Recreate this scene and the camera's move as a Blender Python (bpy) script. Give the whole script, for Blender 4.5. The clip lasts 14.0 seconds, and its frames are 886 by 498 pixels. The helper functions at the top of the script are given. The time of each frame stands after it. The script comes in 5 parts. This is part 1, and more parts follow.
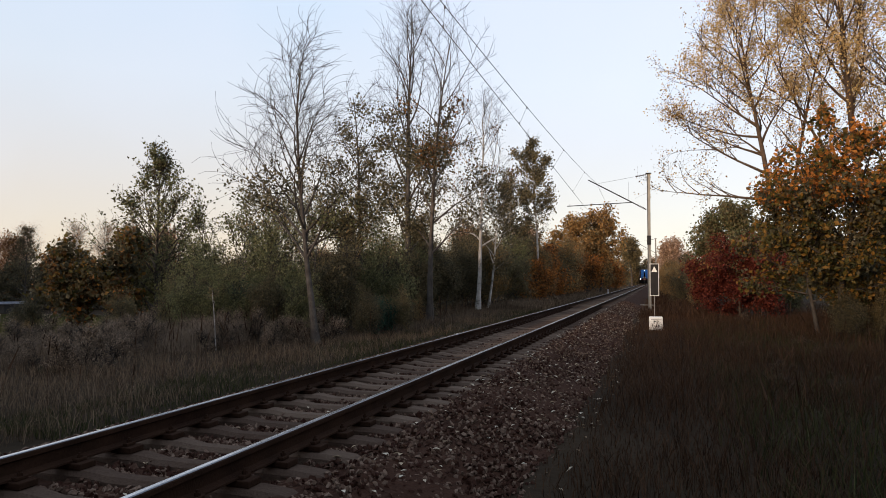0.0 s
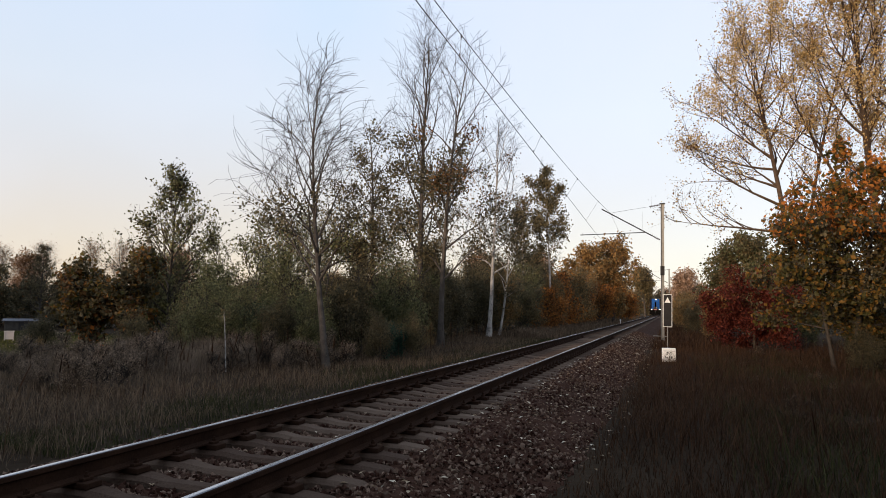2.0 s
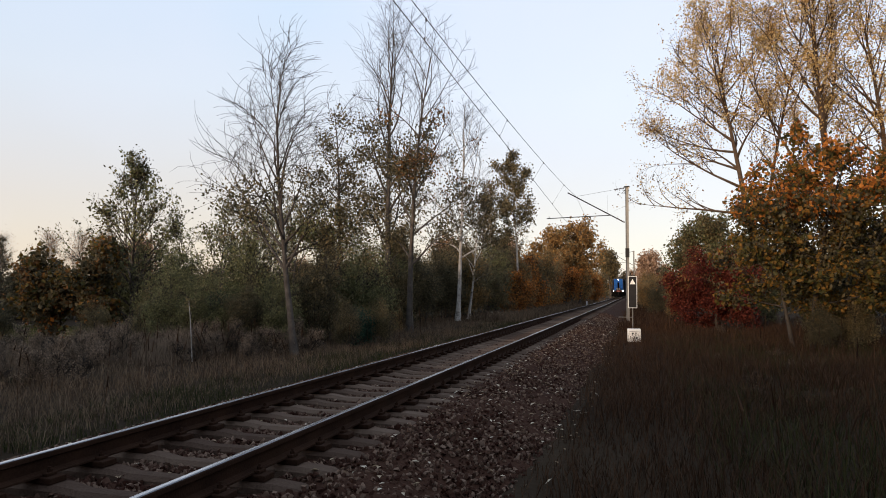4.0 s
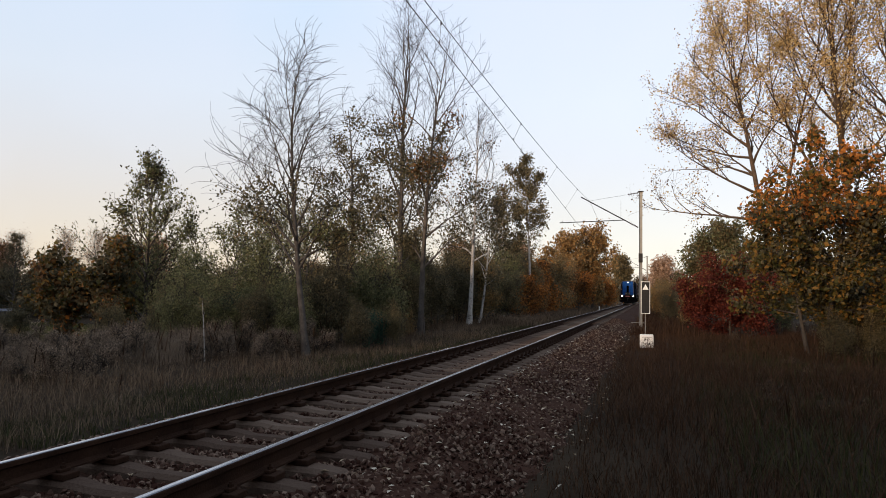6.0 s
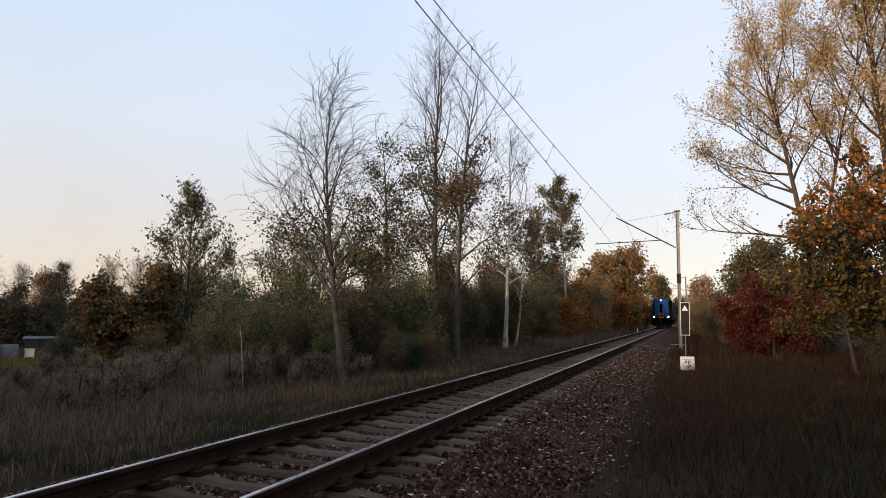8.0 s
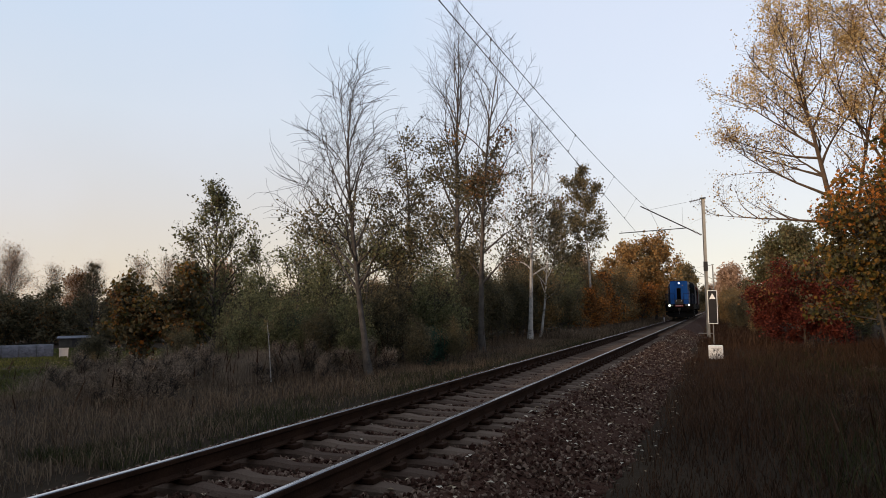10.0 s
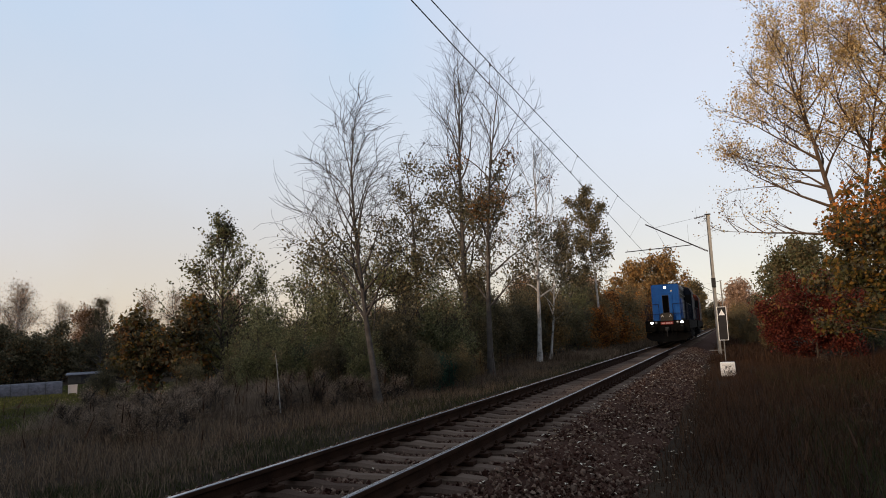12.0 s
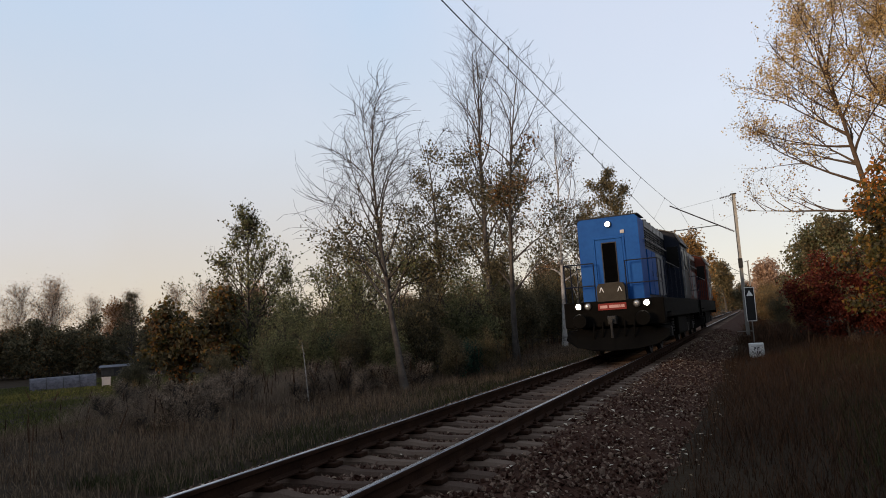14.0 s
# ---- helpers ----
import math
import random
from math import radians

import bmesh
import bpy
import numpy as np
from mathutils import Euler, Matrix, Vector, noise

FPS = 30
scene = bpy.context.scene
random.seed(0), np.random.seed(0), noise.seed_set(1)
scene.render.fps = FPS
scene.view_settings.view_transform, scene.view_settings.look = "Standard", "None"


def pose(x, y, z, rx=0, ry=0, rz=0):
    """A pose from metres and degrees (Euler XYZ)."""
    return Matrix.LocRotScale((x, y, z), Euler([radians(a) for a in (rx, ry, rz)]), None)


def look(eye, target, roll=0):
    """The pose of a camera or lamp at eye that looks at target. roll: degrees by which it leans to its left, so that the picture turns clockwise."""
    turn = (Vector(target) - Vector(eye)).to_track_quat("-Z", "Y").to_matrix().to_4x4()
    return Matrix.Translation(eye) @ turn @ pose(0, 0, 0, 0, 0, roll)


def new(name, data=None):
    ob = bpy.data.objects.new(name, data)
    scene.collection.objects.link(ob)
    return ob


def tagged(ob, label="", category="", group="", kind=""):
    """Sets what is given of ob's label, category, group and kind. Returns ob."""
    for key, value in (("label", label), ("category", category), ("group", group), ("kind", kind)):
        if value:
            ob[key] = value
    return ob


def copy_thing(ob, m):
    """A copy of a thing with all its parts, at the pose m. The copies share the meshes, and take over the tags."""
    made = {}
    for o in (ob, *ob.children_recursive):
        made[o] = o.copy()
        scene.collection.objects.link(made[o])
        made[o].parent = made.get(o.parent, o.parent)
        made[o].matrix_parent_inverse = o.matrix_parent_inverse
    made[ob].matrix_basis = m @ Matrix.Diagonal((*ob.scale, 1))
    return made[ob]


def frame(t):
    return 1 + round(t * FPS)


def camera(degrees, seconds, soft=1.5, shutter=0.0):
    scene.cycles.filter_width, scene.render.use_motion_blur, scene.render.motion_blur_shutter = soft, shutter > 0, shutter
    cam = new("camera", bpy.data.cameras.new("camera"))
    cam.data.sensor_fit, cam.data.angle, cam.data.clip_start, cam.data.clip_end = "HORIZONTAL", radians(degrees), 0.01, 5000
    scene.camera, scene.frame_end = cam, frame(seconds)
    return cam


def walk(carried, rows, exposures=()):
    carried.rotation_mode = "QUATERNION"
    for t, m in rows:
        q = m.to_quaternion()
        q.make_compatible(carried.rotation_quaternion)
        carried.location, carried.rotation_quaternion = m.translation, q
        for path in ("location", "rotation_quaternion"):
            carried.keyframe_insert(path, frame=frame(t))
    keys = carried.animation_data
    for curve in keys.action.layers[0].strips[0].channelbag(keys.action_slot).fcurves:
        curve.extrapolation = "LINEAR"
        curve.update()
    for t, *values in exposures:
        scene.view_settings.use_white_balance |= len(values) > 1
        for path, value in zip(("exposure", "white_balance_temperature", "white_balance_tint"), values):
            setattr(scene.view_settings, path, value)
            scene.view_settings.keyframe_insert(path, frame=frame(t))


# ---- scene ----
# the camera stands beside the track and is turned by hand
EYE = (0.0, 0.0, 1.23)
TURNS = [
    (0.0, 17.91, 2.72, 0.24), (0.5, 16.51, 3.26, -1.20), (1.0, 16.32, 3.13, -1.10), (1.5, 18.44, 1.96, -0.78),
    (2.0, 18.88, 4.96, -0.99), (2.5, 19.24, 3.51, -1.02), (2.7, 18.19, 2.63, -1.21), (4.8, 15.68, 4.09, -0.25),
    (5.0, 15.19, 3.93, -0.96), (5.5, 16.07, 3.64, -0.57), (6.0, 17.19, 3.95, -0.73), (6.5, 17.46, 4.63, -0.49),
    (7.0, 18.59, 4.46, 0.19), (7.5, 20.10, 6.03, -0.18), (8.0, 20.19, 5.94, -0.13), (8.2, 20.02, 4.77, 0.54),
    (10.3, 22.41, 5.55, 0.87), (10.5, 22.08, 5.88, 0.96), (11.0, 22.03, 6.60, 1.66), (11.5, 22.06, 6.32, 1.77),
    (12.0, 22.99, 7.49, 2.67), (12.5, 23.01, 7.39, 2.97), (13.0, 22.80, 6.84, 3.36), (13.5, 23.28, 6.95, 2.57),
    (14.0, 25.08, 6.47, 3.78)]
cam = camera(67.27, 14.0, soft=0.95)
KELVIN, TINT = 7350, 12.5
walk(cam, [(t, pose(*EYE, 90 + p, r, w)) for t, w, p, r in TURNS],
     [(0.0, 1.03, KELVIN, TINT), (6.5, 1.03, KELVIN, TINT), (11.0, 0.84, KELVIN, TINT), (14.0, 0.79, KELVIN, TINT)])

# ---- dusk sky and the last low sun, behind the camera ----
SUN_ELEV, SUN_ROT = 10.0, 205.0
world = bpy.data.worlds.new("dusk_sky")
scene.world = world
world.use_nodes = True
wn = world.node_tree.nodes
sky = wn.new("ShaderNodeTexSky")
sky.sky_type = "NISHITA"
sky.sun_disc = False
sky.sun_elevation, sky.sun_rotation = radians(SUN_ELEV), radians(SUN_ROT)
sky.air_density, sky.dust_density, sky.ozone_density = 0.9, 0.8, 1.6
wn["Background"].inputs["Strength"].default_value = 0.15
veil = wn.new("ShaderNodeMixRGB")  # thin high haze pales the sky
veil.inputs["Fac"].default_value = 0.78
where = wn.new("ShaderNodeTexCoord")
up = wn.new("ShaderNodeSeparateXYZ")
haze = wn.new("ShaderNodeValToRGB")  # peach dusk haze low down, pale blue above
haze.color_ramp.elements[0].position, haze.color_ramp.elements[0].color = 0.0, (2.56, 2.12, 1.88, 1)
haze.color_ramp.elements[1].position, haze.color_ramp.elements[1].color = 0.55, (2.08, 3.05, 4.45, 1)
for spot_at, tone in ((0.12, (2.58, 2.4, 2.4, 1)), (0.28, (2.55, 2.95, 3.55, 1))):
    step = haze.color_ramp.elements.new(spot_at)
    step.color = tone
world.node_tree.links.new(where.outputs["Generated"], up.inputs[0])
world.node_tree.links.new(up.outputs["Z"], haze.inputs["Fac"])
wisp = wn.new("ShaderNodeTexNoise")  # faint pinkish cloud
wisp.inputs["Scale"].default_value, wisp.inputs["Detail"].default_value = 1.9, 5.0
thin = wn.new("ShaderNodeMapRange")
thin.inputs["From Min"].default_value, thin.inputs["From Max"].default_value, thin.inputs["To Max"].default_value = 0.46, 0.74, 0.5
cloud = wn.new("ShaderNodeMixRGB")
cloud.inputs["Color2"].default_value = (2.95, 3.2, 3.95, 1)
world.node_tree.links.new(where.outputs["Generated"], wisp.inputs["Vector"])
world.node_tree.links.new(wisp.outputs["Fac"], thin.inputs["Value"])
drift = wn.new("ShaderNodeMapRange")  # the veil thickens down the line, away from the clear west
drift.inputs["From Min"].default_value, drift.inputs["From Max"].default_value, drift.inputs["To Max"].default_value = -0.45, 0.1, 0.38
both = wn.new("ShaderNodeMath")
both.use_clamp = True
world.node_tree.links.new(up.outputs["X"], drift.inputs["Value"])
world.node_tree.links.new(thin.outputs["Result"], both.inputs[0])
world.node_tree.links.new(drift.outputs["Result"], both.inputs[1])
world.node_tree.links.new(both.outputs[0], cloud.inputs["Fac"])
world.node_tree.links.new(haze.outputs["Color"], cloud.inputs["Color1"])
world.node_tree.links.new(cloud.outputs["Color"], veil.inputs["Color2"])
world.node_tree.links.new(sky.outputs["Color"], veil.inputs["Color1"])
world.node_tree.links.new(veil.outputs["Color"], wn["Background"].inputs["Color"])
sun = new("sun", bpy.data.lights.new("sun", "SUN"))
sun.data.energy, sun.data.angle, sun.data.color = 1.9, radians(10), (1.0, 0.79, 0.6)
_sd = Vector((math.sin(radians(SUN_ROT)), math.cos(radians(SUN_ROT)), math.tan(radians(SUN_ELEV))))
sun.matrix_basis = look(_sd * 50, (0, 0, 0))

TRACK_X, GAUGE = -3.68, 1.507
SLEEPER_STEP, SLEEPER_ORIGIN, SLEEPER_DROP = 0.515, -4.59, 0.035


# ---- materials ----
def material(name, low, high, rough=0.8, metal=0.0, scale=3.0, fine=40.0, bump=0.3, per="noise", middle=None, spread=0.35, through_light=0.0, space="Object"):
    """Two scales of noise between two (or three) colours, with fine relief. per: noise, island or thing."""
    m = bpy.data.materials.new(name)
    m.use_nodes = True
    nt, n = m.node_tree, m.node_tree.nodes
    bsdf = n["Principled BSDF"]
    bsdf.inputs["Roughness"].default_value, bsdf.inputs["Metallic"].default_value = rough, metal
    if not metal and rough > 0.4:
        bsdf.inputs["Specular IOR Level"].default_value = 0.15
    co = n.new("ShaderNodeTexCoord")
    big, small = n.new("ShaderNodeTexNoise"), n.new("ShaderNodeTexNoise")
    big.inputs["Scale"].default_value, small.inputs["Scale"].default_value = scale, fine
    big.inputs["Detail"].default_value, small.inputs["Detail"].default_value = 4, 3
    for t in (big, small):
        nt.links.new(co.outputs[space], t.inputs["Vector"])
    mix = n.new("ShaderNodeMath")
    mix.operation = "MULTIPLY_ADD"
    mix.inputs[1].default_value = spread
    nt.links.new(small.outputs["Fac"], mix.inputs[0])
    add = n.new("ShaderNodeMath")
    add.operation = "MULTIPLY_ADD"
    if per == "noise":
        add.inputs[1].default_value = 1.0 - spread
        nt.links.new(big.outputs["Fac"], add.inputs[0])
        add.inputs[2].default_value = 0.0
    else:
        if per == "island":
            g = n.new("ShaderNodeNewGeometry")
            nt.links.new(g.outputs["Random Per Island"], add.inputs[0])
        else:
            g = n.new("ShaderNodeObjectInfo")
            nt.links.new(g.outputs["Random"], add.inputs[0])
        add.inputs[1].default_value = 0.6
        half = n.new("ShaderNodeMath")
        half.operation = "MULTIPLY"
        half.inputs[1].default_value = 0.4 - spread * 0.4
        nt.links.new(big.outputs["Fac"], half.inputs[0])
        nt.links.new(half.outputs[0], add.inputs[2])
        mix.inputs[1].default_value = spread * 0.6
    nt.links.new(add.outputs[0], mix.inputs[2])
    ramp = n.new("ShaderNodeValToRGB")
    e = ramp.color_ramp.elements
    e[0].position, e[0].color = 0.28, (*low, 1)
    e[1].position, e[1].color = 0.74, (*high, 1)
    if middle:
        mid = e.new(0.5)
        mid.color = (*middle, 1)
    nt.links.new(mix.outputs[0], ramp.inputs["Fac"])
    nt.links.new(ramp.outputs["Color"], bsdf.inputs["Base Color"])
    if bump:
        b = n.new("ShaderNodeBump")
        b.inputs["Strength"].default_value = bump
        b.inputs["Distance"].default_value = 0.02
        nt.links.new(small.outputs["Fac"], b.inputs["Height"])
        nt.links.new(b.outputs["Normal"], bsdf.inputs["Normal"])
    if through_light:
        tr = n.new("ShaderNodeBsdfTranslucent")
        nt.links.new(ramp.outputs["Color"], tr.inputs["Color"])
        ms = n.new("ShaderNodeMixShader")
        ms.inputs["Fac"].default_value = through_light
        nt.links.new(bsdf.outputs[0], ms.inputs[1])
        nt.links.new(tr.outputs[0], ms.inputs[2])
        nt.links.new(ms.outputs[0], n["Material Output"].inputs["Surface"])
    return m


def glow(name, colour, strength):
    m = bpy.data.materials.new(name)
    m.use_nodes = True
    b = m.node_tree.nodes["Principled BSDF"]
    b.inputs["Base Color"].default_value = (*colour, 1)
    b.inputs["Emission Color"].default_value = (*colour, 1)
    b.inputs["Emission Strength"].default_value = strength
    return m


M = {}
M["soil"] = material("soil_and_turf", (0.016, 0.0105, 0.0068), (0.040, 0.027, 0.0165), 0.95, scale=0.5, fine=9, bump=0.8)
M["ballast"] = material("ballast_bed", (0.022, 0.0095, 0.0064), (0.062, 0.030, 0.0195), 0.95, scale=1.2, fine=28, bump=1.0, spread=0.6)
M["stone"] = material("ballast_stone", (0.026, 0.0105, 0.0072), (0.15, 0.1, 0.074), 0.9, scale=2, fine=30, per="island", middle=(0.054, 0.0275, 0.0195), bump=0.5)
M["stone_one"] = material("ballast_stone_single", (0.026, 0.0105, 0.0072), (0.15, 0.1, 0.074), 0.9, scale=2, fine=30, per="thing", middle=(0.054, 0.0275, 0.0195), bump=0.5)
M["concrete"] = material("sleeper_concrete", (0.058, 0.037, 0.0275), (0.12, 0.083, 0.062), 0.92, scale=6, fine=45, per="thing", bump=0.6, spread=0.5)
M["concrete_far"] = material("sleeper_concrete_far", (0.058, 0.037, 0.0275), (0.12, 0.083, 0.062), 0.92, scale=6, fine=45, per="island", bump=0.3, spread=0.5)
M["rust"] = material("rusty_rail_steel", (0.013, 0.0065, 0.0045), (0.042, 0.021, 0.013), 0.85, 0.0, scale=3, fine=60, bump=0.4)
M["polish"] = material("polished_rail_head", (0.42, 0.42, 0.44), (0.62, 0.62, 0.64), 0.24, 1.0, scale=2, fine=80, bump=0.03)
M["worn"] = material("worn_rail_shoulder", (0.08, 0.08, 0.09), (0.16, 0.16, 0.18), 0.35, 0.9, scale=2, fine=80, bump=0.03)
M["iron"] = material("dark_iron", (0.008, 0.0075, 0.007), (0.026, 0.022, 0.019), 0.65, 0.3, scale=4, fine=50)
M["galv"] = material("galvanised_steel", (0.15, 0.145, 0.135), (0.27, 0.26, 0.24), 0.55, 0.5, scale=2, fine=30, bump=0.15)
M["copper"] = material("weathered_copper_wire", (0.03, 0.03, 0.03), (0.07, 0.06, 0.055), 0.6, 0.4, bump=0)
M["ceramic"] = material("brown_insulator", (0.03, 0.018, 0.014), (0.07, 0.04, 0.03), 0.25, bump=0)
M["black"] = material("black_board_paint", (0.012, 0.011, 0.011), (0.030, 0.027, 0.026), 0.6, scale=3, fine=40, bump=0.1)
M["white"] = material("white_board_paint", (0.62, 0.61, 0.58), (0.82, 0.81, 0.78), 0.6, scale=6, fine=50, bump=0.15)
M["marking"] = material("dark_grey_lettering", (0.05, 0.05, 0.05), (0.12, 0.12, 0.12), 0.7, bump=0)
M["bark_dark"] = material("dark_bark", (0.022, 0.018, 0.015), (0.09, 0.076, 0.065), 0.95, scale=5, fine=30, bump=0.9)
M["bark_grey"] = material("grey_bark", (0.028, 0.023, 0.019), (0.11, 0.094, 0.082), 0.9, scale=4, fine=26, bump=0.8)
M["bark_birch"] = material("white_birch_bark", (0.04, 0.036, 0.033), (0.54, 0.5, 0.46), 0.8, scale=2.6, fine=14, middle=(0.36, 0.33, 0.3), bump=0.4)
M["bark_brown"] = material("brown_bark", (0.035, 0.024, 0.017), (0.11, 0.075, 0.052), 0.95, scale=4, fine=30, bump=0.9)


def leafmat(name, a, b, c, tl=0.45):
    return material(name, a, c, 0.6, scale=0.6, fine=6, per="island", middle=b, bump=0, spread=0.2, through_light=tl)


M["leaf_green"] = leafmat("dull_green_leaves", (0.076, 0.082, 0.038), (0.135, 0.138, 0.066), (0.22, 0.2, 0.1))
M["leaf_dark"] = leafmat("dark_green_leaves", (0.048, 0.044, 0.025), (0.088, 0.074, 0.041), (0.152, 0.12, 0.067), 0.4)
M["leaf_olive"] = leafmat("olive_brown_leaves", (0.088, 0.074, 0.038), (0.148, 0.118, 0.061), (0.23, 0.168, 0.085))
M["leaf_yellow"] = leafmat("golden_leaves", (0.34, 0.2, 0.075), (0.58, 0.38, 0.15), (0.71, 0.525, 0.25), 0.55)
M["leaf_maple"] = leafmat("orange_and_green_leaves", (0.042, 0.042, 0.0145), (0.088, 0.068, 0.018), (0.2, 0.1, 0.023), 0.35)
M["leaf_orange"] = leafmat("orange_leaves", (0.22, 0.078, 0.019), (0.375, 0.125, 0.027), (0.51, 0.19, 0.04))
M["leaf_rust"] = leafmat("rusty_brown_leaves", (0.0607, 0.0325, 0.0144), (0.135, 0.0663, 0.0252), (0.2295, 0.1125, 0.0408))
M["leaf_red"] = leafmat("dark_red_leaves", (0.05, 0.0108, 0.0085), (0.108, 0.0212, 0.015), (0.178, 0.0425, 0.025))
M["leaf_teal"] = leafmat("blue_green_netting_leaves", (0.012, 0.03, 0.02), (0.022, 0.058, 0.04), (0.045, 0.095, 0.06))
M["leaf_tan"] = leafmat("pale_tan_leaves", (0.2, 0.122, 0.078), (0.36, 0.225, 0.15), (0.5, 0.35, 0.25))
# autumn tan, brightened to orange to paint low sun on far foliage
M["leaf_sunlit"] = leafmat("tan_leaves_tinted_sunlit", (0.15, 0.082, 0.031), (0.27, 0.145, 0.052), (0.40, 0.235, 0.095), 0.45)
M["grass_dry"] = leafmat("dry_grass_and_weeds", (0.056, 0.037, 0.0245), (0.106, 0.073, 0.048), (0.2, 0.142, 0.096), 0.25)
M["grass_brown"] = leafmat("brown_weeds", (0.021, 0.0107, 0.0062), (0.043, 0.022, 0.0128), (0.083, 0.046, 0.027), 0.25)
M["grass_green"] = leafmat("green_grass", (0.015, 0.0191, 0.0076), (0.0286, 0.0331, 0.0127), (0.0571, 0.0536, 0.0217), 0.25)
M["lawn"] = leafmat("mown_garden_grass", (0.04, 0.043, 0.014), (0.068, 0.072, 0.023), (0.105, 0.102, 0.035), 0.25)
M["weed_pale"] = leafmat("pale_feathery_weeds", (0.098, 0.068, 0.048), (0.178, 0.127, 0.09), (0.29, 0.215, 0.153), 0.3)
M["litter"] = leafmat("fallen_leaves", (0.10, 0.06, 0.03), (0.30, 0.22, 0.14), (0.55, 0.48, 0.38), 0.2)
M["loco_blue"] = material("faded_blue_paint", (0.003, 0.048, 0.19), (0.007, 0.078, 0.265), 0.6, scale=1.3, fine=12, bump=0.05)
M["loco_navy"] = material("dark_blue_paint", (0.005, 0.007, 0.014), (0.013, 0.017, 0.028), 0.5, scale=1.5, fine=14, bump=0.08)
M["loco_grey"] = material("grimy_grey_paint", (0.08, 0.08, 0.085), (0.22, 0.22, 0.22), 0.6, scale=1.5, fine=14, bump=0.1)
M["loco_red"] = material("grimy_red_paint", (0.045, 0.01, 0.006), (0.12, 0.028, 0.015), 0.5, scale=1.3, fine=12, bump=0.08)
M["loco_roof"] = material("grimy_roof_paint", (0.06, 0.055, 0.05), (0.16, 0.15, 0.14), 0.7, scale=1.5, fine=14)
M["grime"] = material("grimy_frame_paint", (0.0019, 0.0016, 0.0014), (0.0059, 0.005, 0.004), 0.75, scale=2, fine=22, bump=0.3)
M["beige"] = material("dusty_beige_cover", (0.022, 0.018, 0.0135), (0.055, 0.047, 0.035), 0.75, scale=3, fine=25)
M["plate_red"] = material("red_number_plate", (0.13, 0.009, 0.008), (0.22, 0.02, 0.015), 0.5, scale=8, fine=50, bump=0)
M["glass_dark"] = material("dark_cab_glass", (0.002, 0.002, 0.002), (0.004, 0.004, 0.004), 0.35, bump=0)
M["glass_dark"].node_tree.nodes["Principled BSDF"].inputs["Specular IOR Level"].default_value = 0.12
for k in ("loco_blue", "loco_navy", "loco_red"):
    M[k].node_tree.nodes["Principled BSDF"].inputs["Specular IOR Level"].default_value = 0.1
M["plate_bar"] = material("faded_plate_figures", (0.38, 0.2, 0.18), (0.55, 0.33, 0.3), 0.6, bump=0)
M["roof_pale"] = material("pale_roof_edge_paint", (0.16, 0.15, 0.14), (0.38, 0.36, 0.33), 0.7, scale=3, fine=20, bump=0.1)
M["twig_dark"] = material("dark_grey_twigs", (0.02, 0.016, 0.013), (0.05, 0.041, 0.035), 0.95, scale=3, fine=20, bump=0.2)
M["twig_gold"] = material("reddish_brown_twigs", (0.045, 0.03, 0.022), (0.11, 0.075, 0.054), 0.95, scale=3, fine=20, bump=0.2)
M["twig"] = material("brown_grey_twigs", (0.03, 0.022, 0.017), (0.085, 0.064, 0.05), 0.9, scale=3, fine=20, bump=0.2)
for k in ("soil", "ballast", "stone", "stone_one", "concrete", "concrete_far", "rust", "grime", "grass_dry", "grass_brown", "grass_green", "lawn"):
    M[k].node_tree.nodes["Principled BSDF"].inputs["Specular IOR Level"].default_value = 0.04
M["recess"] = material("dark_recess", (0.0015, 0.0015, 0.0015), (0.003, 0.003, 0.003), 1.0, bump=0)
M["recess"].node_tree.nodes["Principled BSDF"].inputs["Specular IOR Level"].default_value = 0.0
M["lamp_on"] = glow("lit_headlamp", (1.0, 0.96, 0.86), 14.0)
M["lamp_off"] = material("unlit_lamp_glass", (0.25, 0.25, 0.25), (0.5, 0.5, 0.5), 0.15, 0.6, bump=0)
M["plastic"] = material("weathered_polytunnel_sheet", (0.025, 0.024, 0.028), (0.12, 0.112, 0.125), 0.7, scale=2.6, fine=10, bump=0.3)
M["board"] = material("weathered_grey_boards", (0.03, 0.026, 0.022), (0.085, 0.075, 0.065), 0.85, scale=2, fine=18)
M["roofing"] = material("pale_roofing_felt", (0.1, 0.1, 0.115), (0.2, 0.2, 0.22), 0.8, scale=2, fine=18)
M["plaster"] = material("pale_plaster", (0.34, 0.3, 0.28), (0.5, 0.45, 0.42), 0.9, scale=0.8, fine=8)


# ---- mesh helpers ----
def part(name, bm, mat, parent=None, label=""):
    me = bpy.data.meshes.new(name)
    bm.to_mesh(me)
    bm.free()
    for x in (mat if isinstance(mat, (list, tuple)) else [mat]):
        me.materials.append(x)
    ob = new(name, me)
    ob.parent = parent
    if label:
        tagged(ob, label)
    return ob


def pydata(name, v, f, mat, parent=None, smooth=False, label=""):
    me = bpy.data.meshes.new(name)
    me.from_pydata(v, [], f)
    me.materials.append(mat)
    if smooth:
        me.polygons.foreach_set("use_smooth", [True] * len(me.polygons))
    ob = new(name, me)
    ob.parent = parent
    if label:
        tagged(ob, label)
    return ob


